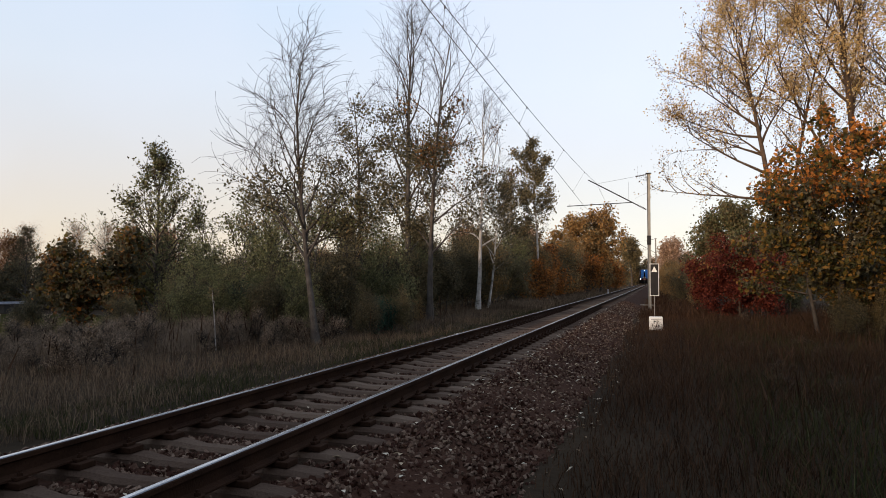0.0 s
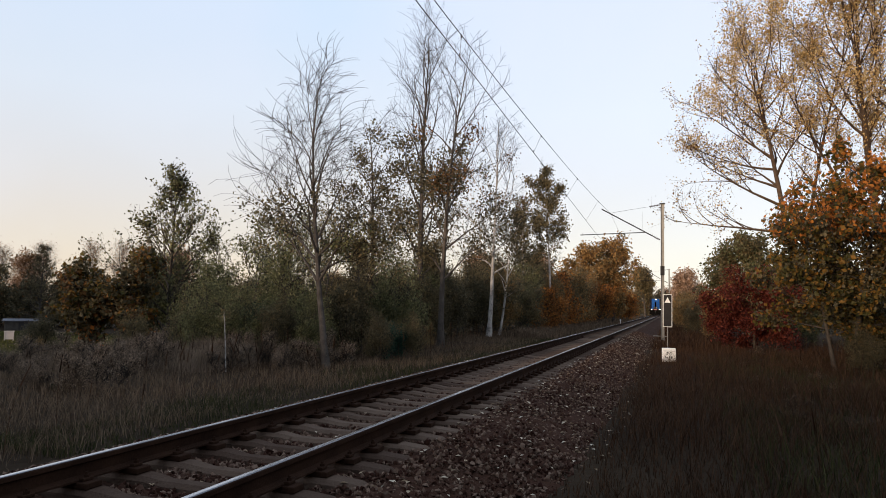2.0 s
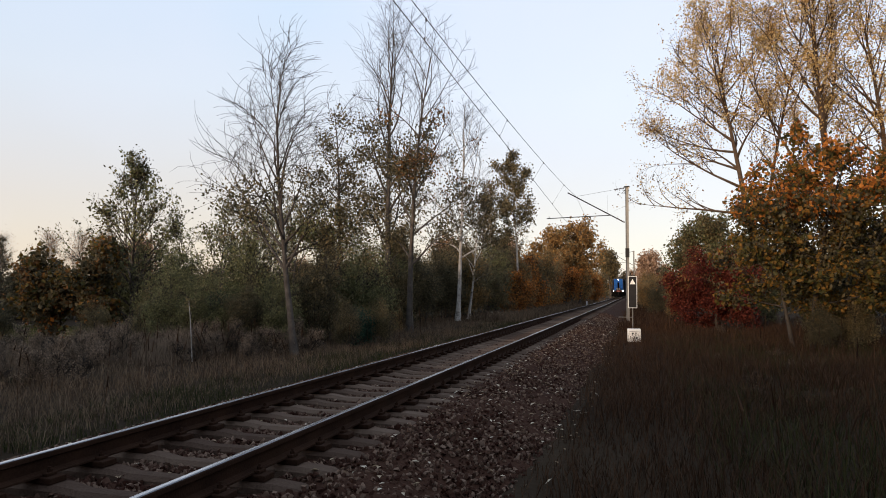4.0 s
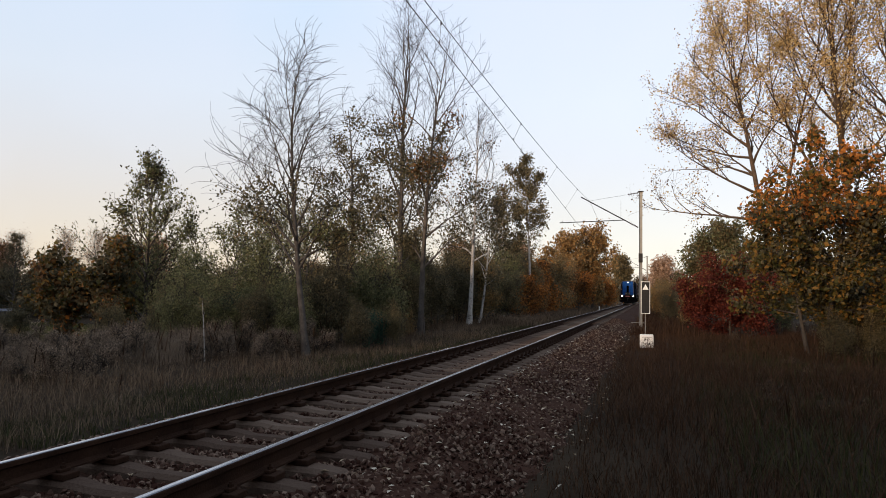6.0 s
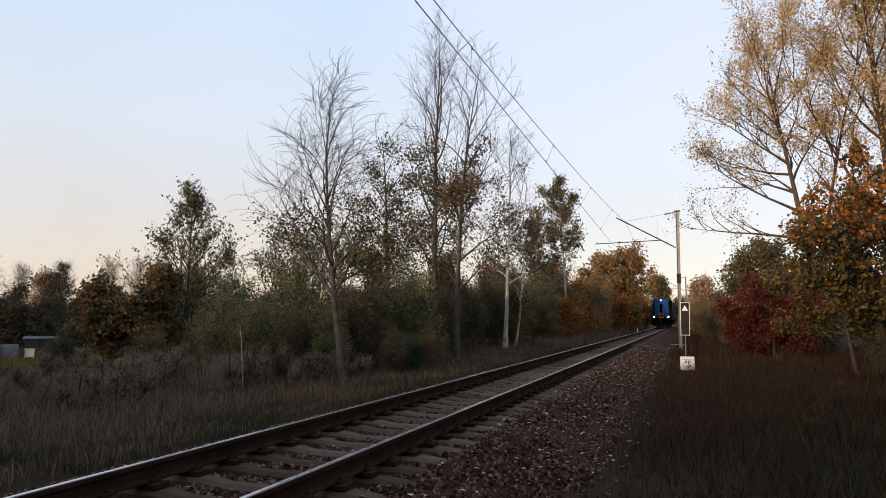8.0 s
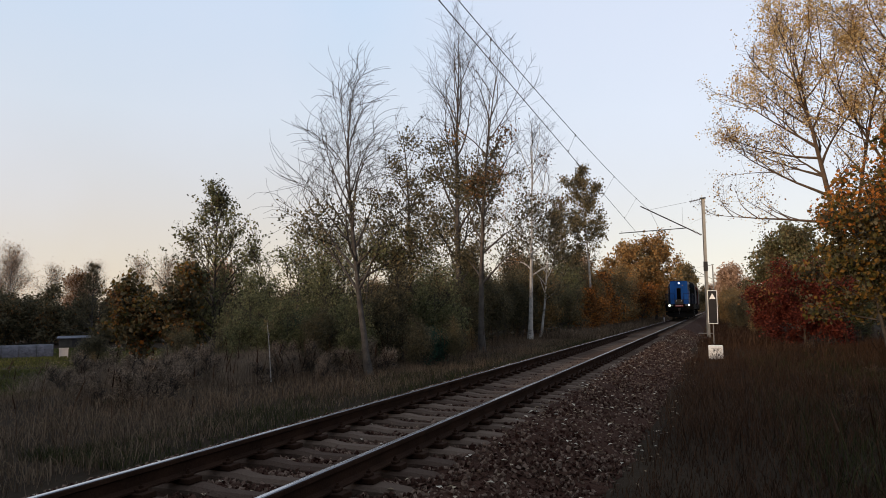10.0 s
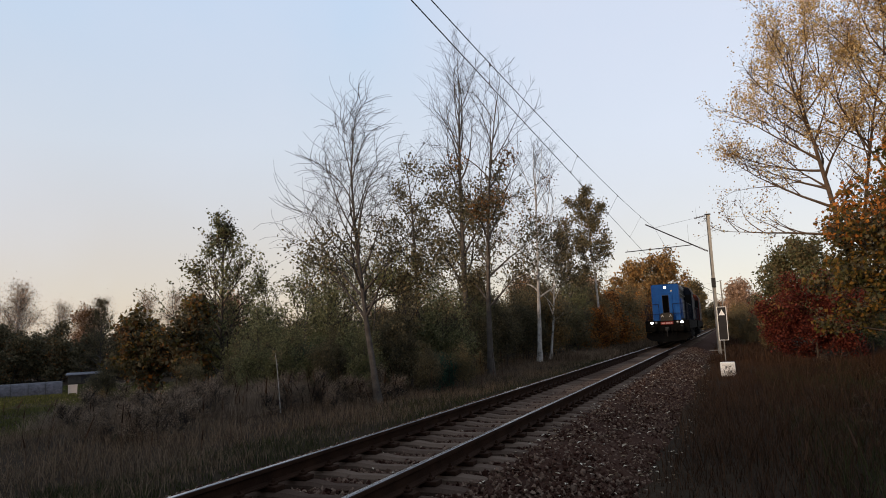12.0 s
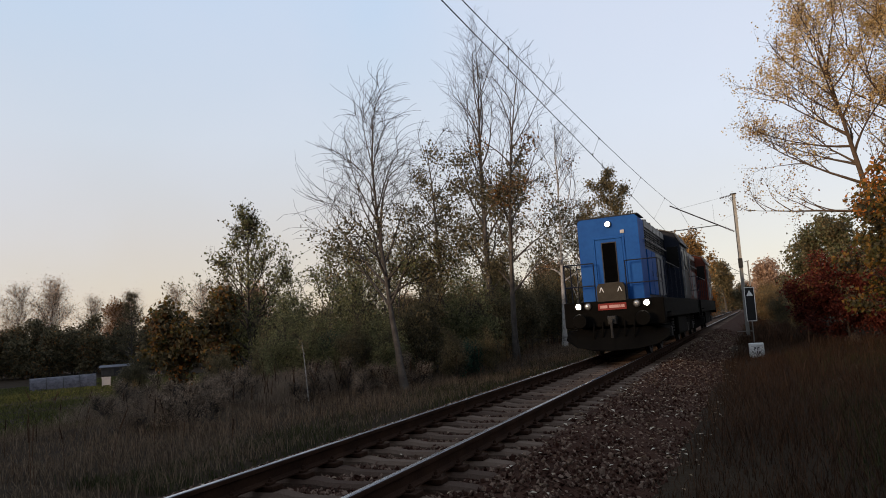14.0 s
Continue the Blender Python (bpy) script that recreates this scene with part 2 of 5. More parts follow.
def box(bm, x0, x1, y0, y1, z0, z1, bevel=0.0, mi=0):
    r = bmesh.ops.create_cube(bm, size=1, matrix=Matrix.Translation(((x0 + x1) / 2, (y0 + y1) / 2, (z0 + z1) / 2)) @ Matrix.Diagonal((x1 - x0, y1 - y0, z1 - z0, 1)))
    faces = {f for v in r["verts"] for f in v.link_faces}
    for f in faces:
        f.material_index = mi
    if bevel:
        edges = {e for v in r["verts"] for e in v.link_edges}
        bmesh.ops.bevel(bm, geom=list(edges), offset=bevel, segments=2, affect="EDGES", profile=0.5)
    return bm


def rod(bm, a, b, r, seg=8, r2=None):
    a, b = Vector(a), Vector(b)
    d = b - a
    m = Matrix.Translation((a + b) / 2) @ d.to_track_quat("Z", "Y").to_matrix().to_4x4()
    bmesh.ops.create_cone(bm, cap_ends=True, segments=seg, radius1=r, radius2=r if r2 is None else r2, depth=d.length, matrix=m)
    return bm


def sheet(bm, outline, axis_from, axis_to, axis="y"):
    """Extrude a closed outline (pairs) along an axis; pairs are (x, z) for y, (y, z) for x."""
    def at(p, s):
        return (p[0], s, p[1]) if axis == "y" else (s, p[0], p[1])
    lo = [bm.verts.new(at(p, axis_from)) for p in outline]
    hi = [bm.verts.new(at(p, axis_to)) for p in outline]
    n = len(outline)
    for i in range(n):
        bm.faces.new((lo[i], lo[(i + 1) % n], hi[(i + 1) % n], hi[i]))
    bm.faces.new(lo[::-1])
    bm.faces.new(hi)
    bmesh.ops.recalc_face_normals(bm, faces=bm.faces)
    return bm


B = bmesh.new


# ---- ground: one sheet with the low track bank and the lower gardens ----
def ground_z(x, y):
    """Height of the ground away from the ballast."""
    z = -0.60
    if x < -14:
        z -= 0.75 * min(1.0, (-14 - x) / 9.0)
    z += 0.07 * noise.noise((x * 0.25, y * 0.25, 0)) + 0.03 * noise.noise((x * 0.9, y * 0.9, 3))
    return z


def ground():
    xs = sorted({*[-2500, -900, -400, -200, -130], *range(-90, -30, 6), *[i * 0.8 - 30 for i in range(76)], *range(31, 90, 6), *[130, 200, 400, 900, 2500]})
    ys = sorted({*[-900, -300, -120, -60], *range(-30, 0, 4), *[i * 0.8 for i in range(75)], *range(60, 160, 5), *[180, 220, 300, 400, 700, 1500, 4000]})
    v = [(x, y, ground_z(x, y)) for y in ys for x in xs]
    w = len(xs)
    f = [(j * w + i, j * w + i + 1, (j + 1) * w + i + 1, (j + 1) * w + i) for j in range(len(ys) - 1) for i in range(w - 1)]
    return tagged(pydata("ground", v, f, M["soil"], smooth=True), "dark soil with dry autumn turf beside the track", "ground", kind="structure")


ground()


def ballast():
    """The bank of stones that carries the sleepers."""
    prof = [(-7.0, -0.72), (-6.2, -0.50), (-5.25, -0.275), (-4.9, -0.262), (-4.5, -0.305), (TRACK_X, -0.315), (-2.86, -0.305), (-2.5, -0.258), (-2.1, -0.27), (-1.35, -0.50), (-0.75, -0.72)]
    ys = [-30 + i * 0.5 for i in range(160)] + [50 + i * 3 for i in range(120)]
    xs, zs = [], []
    for (xa, za), (xb, zb) in zip(prof, prof[1:]):
        n = max(2, int((xb - xa) / 0.12))
        for k in range(n):
            xs.append(xa + (xb - xa) * k / n)
            zs.append(za + (zb - za) * k / n)
    xs.append(prof[-1][0])
    zs.append(prof[-1][1])
    v = [(x + 0.10 * noise.noise((x, y, 8)), y, z + 0.05 * noise.noise((x * 2.5, y * 2.5, 1))) for y in ys for x, z in zip(xs, zs)]
    w = len(xs)
    f = [(j * w + i, j * w + i + 1, (j + 1) * w + i + 1, (j + 1) * w + i) for j in range(len(ys) - 1) for i in range(w - 1)]
    return tagged(pydata("ballast_bed", v, f, M["ballast"], smooth=True), "reddish brown ballast bank under the railway track", "ballast", kind="structure")


BALLAST = ballast()


def ballast_z(x):
    prof = [(-7.0, -0.72), (-6.2, -0.50), (-5.25, -0.275), (-4.9, -0.262), (-4.5, -0.305), (TRACK_X, -0.315), (-2.86, -0.305), (-2.5, -0.258), (-2.1, -0.27), (-1.35, -0.50), (-0.75, -0.72)]
    for (xa, za), (xb, zb) in zip(prof, prof[1:]):
        if xa <= x <= xb:
            return za + (zb - za) * (x - xa) / (xb - xa)
    return -0.65


# ---- railway track ----
TRACK = tagged(new("railway_track"), "single railway track with shiny rails on dusty concrete sleepers", "track")


def rail(x):
    prof = [(-0.036, -0.012), (-0.030, -0.004), (-0.019, 0), (0.019, 0), (0.030, -0.004), (0.036, -0.012), (0.037, -0.042), (0.0085, -0.058), (0.0085, -0.138), (0.068, -0.157), (0.068, -0.172),
            (-0.068, -0.172), (-0.068, -0.157), (-0.0085, -0.138), (-0.0085, -0.058), (-0.037, -0.042)]
    ys = [-30, 0, 30, 60, 100, 150, 220, 320, 420]
    n = len(prof)
    v = [(x + px, y, pz) for y in ys for px, pz in prof]
    f, mi = [], []
    for j in range(len(ys) - 1):
        for i in range(n):
            f.append((j * n + i, (j + 1) * n + i, (j + 1) * n + (i + 1) % n, j * n + (i + 1) % n))
            mi.append(1 if i == 2 else (2 if i in (1, 3) else 0))
    ob = pydata("rail", v, f, M["rust"], TRACK)
    ob.data.materials.append(M["polish"])
    ob.data.materials.append(M["worn"])
    ob.data.polygons.foreach_set("material_index", mi)
    return ob


rail(TRACK_X - GAUGE / 2)
rail(TRACK_X + GAUGE / 2)


def sleeper_mesh():
    """A waisted concrete sleeper with sloped rail seats and chamfered edges, across x."""
    st = [(-1.25, 0.105, -0.225), (-1.20, 0.118, -0.205), (-0.98, 0.12, -0.186), (-0.52, 0.115, -0.186), (-0.30, 0.095, -0.215), (0.30, 0.095, -0.215), (0.52, 0.115, -0.186), (0.98, 0.12, -0.186), (1.20, 0.118, -0.205), (1.25, 0.105, -0.225)]
    v, f = [], []
    for x, hw, zt in st:
        v += [(x, -hw, -0.38), (x, -hw, zt - 0.035), (x, -hw + 0.04, zt), (x, hw - 0.04, zt), (x, hw, zt - 0.035), (x, hw, -0.38)]
    for s in range(len(st) - 1):
        for i in range(5):
            f.append((s * 6 + i, s * 6 + i + 1, s * 6 + 7 + i, s * 6 + 6 + i))
    f.append((0, 5, 4, 3, 2, 1))
    e = (len(st) - 1) * 6
    f.append((e, e + 1, e + 2, e + 3, e + 4, e + 5))
    return v, f


def sleepers():
    v, f = sleeper_mesh()
    me = bpy.data.meshes.new("sleeper")
    me.from_pydata(v, [], f)
    me.materials.append(M["concrete"])
    rng = random.Random(3)
    for k in range(260):
        ob = new("sleeper", me)
        ob.parent = TRACK
        ob.matrix_basis = pose(TRACK_X + rng.uniform(-0.015, 0.015), SLEEPER_ORIGIN + k * SLEEPER_STEP + rng.uniform(-0.012, 0.012), -SLEEPER_DROP - rng.uniform(0.0, 0.006), 0, 0, rng.uniform(-0.5, 0.5))
    V, Fs = [], []
    for k in range(260, 780):
        o = len(V)
        V += [(x + TRACK_X, y + SLEEPER_ORIGIN + k * SLEEPER_STEP, z - SLEEPER_DROP) for x, y, z in v]
        Fs += [tuple(i + o for i in q) for q in f]
    tagged(pydata("distant_sleepers", V, Fs, M["concrete_far"], TRACK), kind="stuff")


sleepers()


def fastening_mesh():
    bm = B()
    box(bm, -0.17, 0.17, -0.08, 0.08, -0.222, -0.1725, 0.008)
    for s in (-1, 1):
        box(bm, s * 0.083 - 0.026, s * 0.083 + 0.026, -0.05, 0.05, -0.172, -0.145, 0.006)
        rod(bm, (s * 0.083, 0, -0.16), (s * 0.083, 0, -0.105), 0.012, 6)
        rod(bm, (s * 0.083, 0, -0.146), (s * 0.083, 0, -0.122), 0.021, 6)
    me = bpy.data.meshes.new("rail_fastening")
    bm.to_mesh(me)
    bm.free()
    me.materials.append(M["rust"])
    return me


def fastenings():
    me = fastening_mesh()
    for k in range(6, 78):
        for s in (-1, 1):
            ob = new("rail_fastening", me)
            ob.parent = TRACK
            ob.matrix_basis = pose(TRACK_X + s * GAUGE / 2, SLEEPER_ORIGIN + k * SLEEPER_STEP, 0)


fastenings()


# ---- trees: skeleton of bent limbs, tubes, and small folded leaves ----
def bend(rng, start, way, length, n, wob, lift, curl=(0, 0, 0)):
    pts, p, d = [Vector(start)], Vector(start), Vector(way).normalized()
    c = Vector(curl)
    arc = Vector((rng.gauss(0, 1), rng.gauss(0, 1), rng.gauss(0, 0.7))) * (wob * 1.7)
    wob *= 0.6
    for i in range(n):
        d = (d + arc * (1.0 if len(pts) > 1 else 0.3) * (6.0 / n) * 0.5 + Vector((rng.gauss(0, wob), rng.gauss(0, wob), rng.gauss(0, wob) + lift / n)) + c * ((i / n) ** 2)).normalized()
        p = p + d * (length / n)
        pts.append(p.copy())
    return pts


def along(pts, fr):
    k = fr * (len(pts) - 1)
    i = min(int(k), len(pts) - 2)
    return pts[i].lerp(pts[i + 1], k - i), (pts[i + 1] - pts[i]).normalized()


def side_way(rng, d, angle, az=None):
    d = d.normalized()
    u = d.cross(Vector((0, 0, 1)) if abs(d.z) < 0.9 else Vector((1, 0, 0))).normalized()
    w = d.cross(u)
    az = rng.uniform(0, 6.283) if az is None else az
    return d * math.cos(angle) + (u * math.cos(az) + w * math.sin(az)) * math.sin(angle)


def skeleton(rng, h, r, lean=(0, 0), start=0.25, limbs=14, reach=0.35, rise=50, lift=0.5, sub=6, twigs=4, wob=0.08, shape="oval", curl=(0, 0, 0), extra=(), trunk_wob=0.03, twig=0.16):
    """Returns tubes [(points, r0, r1, sides)] and the twigs that can bear leaves."""
    top = Vector((lean[0], lean[1], h)).normalized()
    trunk = bend(rng, (0, 0, -0.1), top, h, 12, trunk_wob, 0.05, [k * 0.25 for k in curl])
    tubes, bear = [(trunk, r, max(0.008, r * 0.10), 8)], []
    spec = [(start + (0.97 - start) * (i + rng.random() * 0.7) / limbs, i * 2.4 + rng.uniform(-0.5, 0.5), None, None) for i in range(limbs)] + list(extra)
    for fr, az, el, ln in spec:
        fr = min(fr, 0.98)
        q = (fr - start) / (1 - start)
        prof = {"cone": 1.05 - 0.9 * q, "oval": 0.45 + 1.1 * math.sqrt(max(0.0, q * (1 - q))) - 0.15 * q, "vase": 0.5 + 0.5 * math.sin(min(1, q * 1.3) * 2.2), "bush": 0.9 - 0.35 * q, "plume": 0.95 - 0.42 * q}[shape]
        length = (ln if ln else reach * h * prof * rng.uniform(0.75, 1.2))
        e = radians(el if el is not None else rise + 22 * q + rng.uniform(-8, 8))
        p, _ = along(trunk, fr)
        way = Vector((math.cos(az) * math.cos(e), math.sin(az) * math.cos(e), math.sin(e)))
        limb = bend(rng, p, way, length, 7, wob * (0.5 if ln else 1), lift * (0.25 if ln else 1), [k * 0.6 for k in curl])
        lr = max(0.010, min(r * 0.5, r * (1 - 0.8 * fr) * 0.6, 0.03 + length * 0.014))
        tubes.append((limb, lr, 0.006, 5))
        bear.append(limb[4:])
        for s in range(sub):
            fs = 0.22 + 0.76 * (s + rng.random()) / sub
            ps, ds = along(limb, fs)
            sl = length * (0.52 - 0.28 * fs) * rng.uniform(0.7, 1.25) + 0.02 * h
            wy = side_way(rng, ds, radians(rng.uniform(22, 48)))
            br = bend(rng, ps, wy, sl, 5, wob * 1.3, lift * 0.8, [k * 0.8 for k in curl])
            tubes.append((br, max(0.010, lr * 0.45 * (1 - 0.5 * fs)), 0.006, 4))
            bear.append(br[1:])
            for _ in range(twigs):
                pt, dt = along(br, rng.uniform(0.2, 1))
                tw = bend(rng, pt, side_way(rng, dt, radians(rng.uniform(20, 55))), sl * rng.uniform(0.3, 0.7) + twig, 5, wob * 2.3, lift * 0.5, curl)
                tubes.append((tw, 0.0075, 0.004, 3))
                bear.append(tw)
    return tubes, bear


def tube_mesh(tubes):
    V, Fs = [], []
    for pts, r0, r1, sides in tubes:
        n = len(pts)
        o = len(V)
        for i, p in enumerate(pts):
            d = (pts[min(i + 1, n - 1)] - pts[max(i - 1, 0)]).normalized()
            u = d.cross(Vector((0.31, 0.95, 0.05))).normalized()
            w = d.cross(u)
            rr = r0 + (r1 - r0) * (i / (n - 1)) ** 0.8
            if sides == 8 and i == 0:
                rr *= 1.45
            for k in range(sides):
                a = 6.2832 * k / sides
                q = p + (u * math.cos(a) + w * math.sin(a)) * rr
                V.append(q[:])
        for i in range(n - 1):
            for k in range(sides):
                a, b = o + i * sides + k, o + i * sides + (k + 1) % sides
                Fs.append((a, b, b + sides, a + sides))
    return V, Fs


def leaf_mesh(seed, bear, count, size, zlo=-9, zhi=99, jitter=0.08, clump=(0.8, -0.1), bunch=1):
    """Folded leaves of two triangles each, scattered round the twigs, bunch by bunch."""
    g = np.random.default_rng(seed)
    o = Vector((seed * 1.7, seed * 0.3, 0))
    thick = [t for t in bear if noise.noise(t[len(t) // 2] / clump[0] + o) > clump[1]]
    segs = np.array([(*a, *b) for t in thick for a, b in zip(t, t[1:])])
    ok = (segs[:, 2] > zlo) & (segs[:, 2] < zhi)
    segs = segs[ok]
    L = np.linalg.norm(segs[:, 3:] - segs[:, :3], axis=1) + 0.05
    knots = max(1, count // bunch)
    idx = g.choice(len(segs), knots, p=L / L.sum())
    knot = segs[idx, :3] + (segs[idx, 3:] - segs[idx, :3]) * g.random((knots, 1))
    own = np.arange(count) if bunch == 1 else g.choice(knots, count, p=(lambda w: w / w.sum())(g.uniform(0.2, 1.8, knots)))
    p = knot[own % knots] + g.normal(0, jitter, (count, 3))
    a = g.normal(0, 1, (count, 3))
    a[:, 2] -= 0.4
    a /= np.linalg.norm(a, axis=1)[:, None]
    b = np.cross(a, g.normal(0, 1, (count, 3)))
    b /= np.linalg.norm(b, axis=1)[:, None]
    c = np.cross(a, b)
    s = size * g.uniform(0.55, 1.35, (count, 1))
    v = np.stack([p - a * s * 0.5, p + b * s * 0.36 + c * s * 0.12, p + a * s * 0.5, p - b * s * 0.36 + c * s * 0.12], 1).reshape(-1, 3)
    k = np.arange(count)[:, None] * 4
    f = np.concatenate([k + [0, 1, 2], k + [0, 2, 3]], 0)
    return v.tolist(), f.tolist()


def tree(name, label, category, seed, at, bark, leaves, group="", **kw):
    """leaves: rows of (material, count, size, lowest, highest, jitter)."""
    rng = random.Random(seed)
    clump, bunch = kw.pop("clump", (0.8, -0.08)), kw.pop("bunch", 1)
    stems = kw.pop("stems") if "stems" in kw else [((0, 0), kw.pop("h"), kw.pop("r"), kw.pop("lean", (0, 0)))]
    tubes, bear = [], []
    extra = kw.pop("extra", ())
    for i, (off, h, r, lean) in enumerate(stems):
        t, b = skeleton(rng, h, r, lean, extra=extra if i == 0 else (), **kw)
        o = Vector((*off, 0))
        tubes += [([p + o for p in pts], a, c, s) for pts, a, c, s in t]
        bear += [[p + o for p in pts] for pts in b]
    root = tagged(new(name), label, category, group)
    v, f = tube_mesh(tubes)
    wood = pydata("trunk", v, f, M[bark], root, True)
    wood.data.materials.append(M["twig_gold" if bark == "bark_brown" else "twig_dark"])
    wood.data.polygons.foreach_set("material_index", [1 if sides <= 4 else 0 for pts, _, _, sides in tubes for _ in range((len(pts) - 1) * sides)])
    for i, (mat, count, size, lo, hi, jit) in enumerate(leaves):
        v, f = leaf_mesh(seed * 7 + i, bear, count, size, lo, hi, jit, clump, bunch)
        pydata("crown", v, f, M[mat], root)
    root.matrix_basis = pose(at[0], at[1], ground_z(at[0], at[1]) if len(at) < 3 else at[2], 0, 0, at[3] if len(at) > 3 else 0)
    return root


# ---- the row of trees across the track ----
tree("bare_poplar_tree", "slender poplar, bare above with sparse dull leaves below", "tree", 11, (-9.61, 17.6), "bark_grey",
     [("leaf_olive", 1900, 0.085, 1.8, 4.2, 0.2), ("leaf_dark", 2600, 0.09, 2.4, 5.0, 0.22), ("leaf_green", 1200, 0.085, 1.5, 4.0, 0.2)],
     h=8.5, r=0.115, lean=(-0.9, 0), start=0.30, limbs=15, reach=0.31, rise=50, lift=0.5, sub=6, twigs=4, wob=0.08, curl=(0.42, 0.0, -0.3), twig=0.7, shape="plume", clump=(0.6, 0.0), bunch=44,
     extra=((0.30, 3.0, 54, 3.0), (0.38, 3.4, 50, 3.4), (0.46, 3.1, 50, 3.3), (0.55, 2.8, 55, 3.0), (0.62, 3.3, 60, 2.6), (0.40, 0.2, 44, 2.2), (0.34, 0.5, 34, 2.0)))
tree("thin_poplar_tree", "thin dark-stemmed poplar with curled bare top", "tree", 12, (-16.0, 34.5), "bark_dark",
     [("leaf_dark", 2200, 0.14, 4.0, 10.5, 0.27), ("leaf_dark", 350, 0.14, 9.0, 12.0, 0.24)],
     h=13.0, r=0.16, start=0.36, limbs=14, reach=0.22, rise=34, lift=0.4, sub=5, twigs=4, wob=0.09, curl=(-0.14, 0, -0.16), clump=(0.9, 0.0), trunk_wob=0.015, bunch=75)
tree("tall_poplar_tree", "tall poplar with a bare twiggy top and dark leaves below", "tree", 13, (-12.3, 32.3), "bark_grey",
     [("leaf_dark", 4400, 0.14, 4.5, 10.8, 0.30), ("leaf_dark", 1600, 0.13, 2.0, 6.0, 0.30), ("leaf_olive", 800, 0.13, 2.0, 7.0, 0.28)],
     h=16.0, r=0.21, start=0.20, limbs=24, reach=0.27, rise=44, lift=0.7, sub=6, twigs=4, wob=0.08, curl=(0.03, 0, -0.1), twig=0.6, clump=(1.0, 0.0), trunk_wob=0.012, bunch=95)
tree("poplar_tree", "poplar with rusty dark leaves on its upper limbs", "tree", 14, (-9.7, 28.1), "bark_grey",
     [("leaf_rust", 1100, 0.115, 6.4, 10.6, 0.28), ("leaf_dark", 3900, 0.125, 3.0, 8.6, 0.28)],
     h=12.6, r=0.15, lean=(0.25, 0), start=0.22, limbs=19, reach=0.29, rise=40, lift=0.7, sub=6, twigs=4, wob=0.08, curl=(0.05, 0, -0.05), clump=(0.9, 0.0), trunk_wob=0.015, bunch=80)
tree("birch_tree", "white-barked birch with a thin, nearly bare crown", "tree", 15, (-10.87, 40.8), "bark_birch",
     [("leaf_rust", 700, 0.12, 6.0, 11.0, 0.3), ("leaf_dark", 2200, 0.13, 4.0, 8.4, 0.3)],
     h=12.6, r=0.16, lean=(0.7, 0), start=0.30, limbs=16, reach=0.30, rise=36, lift=0.7, sub=8, twigs=4, wob=0.10, clump=(0.9, 0.05), trunk_wob=0.012, bunch=50)
tree("birch_tree", "young white birch leaning beside a larger one", "tree", 16, (-10.9, 43.6), "bark_birch",
     [("leaf_dark", 1700, 0.13, 2.6, 7.6, 0.3)],
     h=8.4, r=0.10, lean=(1.3, 0), start=0.3, limbs=14, reach=0.26, rise=42, lift=0.4, sub=6, twigs=4, wob=0.1, bunch=50)
tree("birch_tree", "tall thin birch with a dense olive top", "tree", 17, (-10.3, 60.0), "bark_birch",
     [("leaf_olive", 4400, 0.19, 6.0, 14.5, 0.2), ("leaf_dark", 2200, 0.19, 6.5, 14.5, 0.2)],
     h=14.0, r=0.15, start=0.42, limbs=22, reach=0.17, rise=42, lift=0.5, sub=6, twigs=3, shape="oval", clump=(0.9, 0.0), trunk_wob=0.008)
tree("birch_tree", "leafy olive birch beside a taller one", "tree", 71, (-12.2, 57.0), "bark_birch",
     [("leaf_olive", 3600, 0.18, 3.0, 12, 0.2), ("leaf_dark", 2600, 0.18, 3.0, 12, 0.2)],
     h=10.4, r=0.14, start=0.25, limbs=20, reach=0.24, rise=40, lift=0.5, sub=6, twigs=3, shape="oval", clump=(0.9, 0.02), trunk_wob=0.015)
tree("conical_poplar_tree", "young leafy poplar with a conical green crown", "tree", 18, (-21.0, 24.0), "bark_grey",
     [("leaf_green", 4200, 0.125, 0.3, 9.5, 0.09), ("leaf_dark", 2200, 0.125, 0.3, 9.5, 0.09)],
     h=8.2, r=0.11, start=0.07, limbs=42, reach=0.42, rise=38, lift=0.5, sub=6, twigs=3, shape="cone", trunk_wob=0.008, clump=(0.6, 0.0))
tree("maple_tree", "small maple with rusty orange and dark leaves", "tree", 19, (-21.4, 21.0), "bark_brown",
     [("leaf_rust", 1300, 0.19, 0.4, 6, 0.12), ("leaf_dark", 3600, 0.19, 0.05, 4.4, 0.16), ("leaf_maple", 2200, 0.19, 0.05, 4.4, 0.16), ("leaf_orange", 160, 0.18, 0.3, 2.2, 0.16)],
     stems=[((-0.9, 0), 3.5, 0.08, (-0.4, 0)), ((0.9, 0.3), 3.7, 0.09, (0.2, 0))], start=0.10, limbs=14, reach=0.40, rise=35, lift=0.5, sub=6, twigs=3, shape="oval")
for k, (x, y, h) in enumerate(((-14.2, 25.5, 5.2), (-17.5, 29.0, 6.2), (-13.0, 21.5, 4.4), (-18.8, 33.0, 6.4), (-12.0, 27.0, 4.4), (-15.6, 22.6, 5.0), (-11.4, 23.6, 4.0), (-14.6, 30.6, 4.6), (-16.8, 26.2, 5.4), (-18.6, 24.4, 5.0), (-23.6, 25.6, 4.6))):
    tree("young_poplar_tree", "young leafy poplar among the shrubs", "tree", 31 + k, (x, y), "bark_grey",
         [("leaf_green" if k % 2 else "leaf_olive", 1500, 0.10, 0.6, 9, 0.13)], "young poplars",
         h=h, r=0.07, start=0.15, limbs=16, reach=0.34, rise=38, lift=0.5, sub=6, twigs=3, shape="oval")

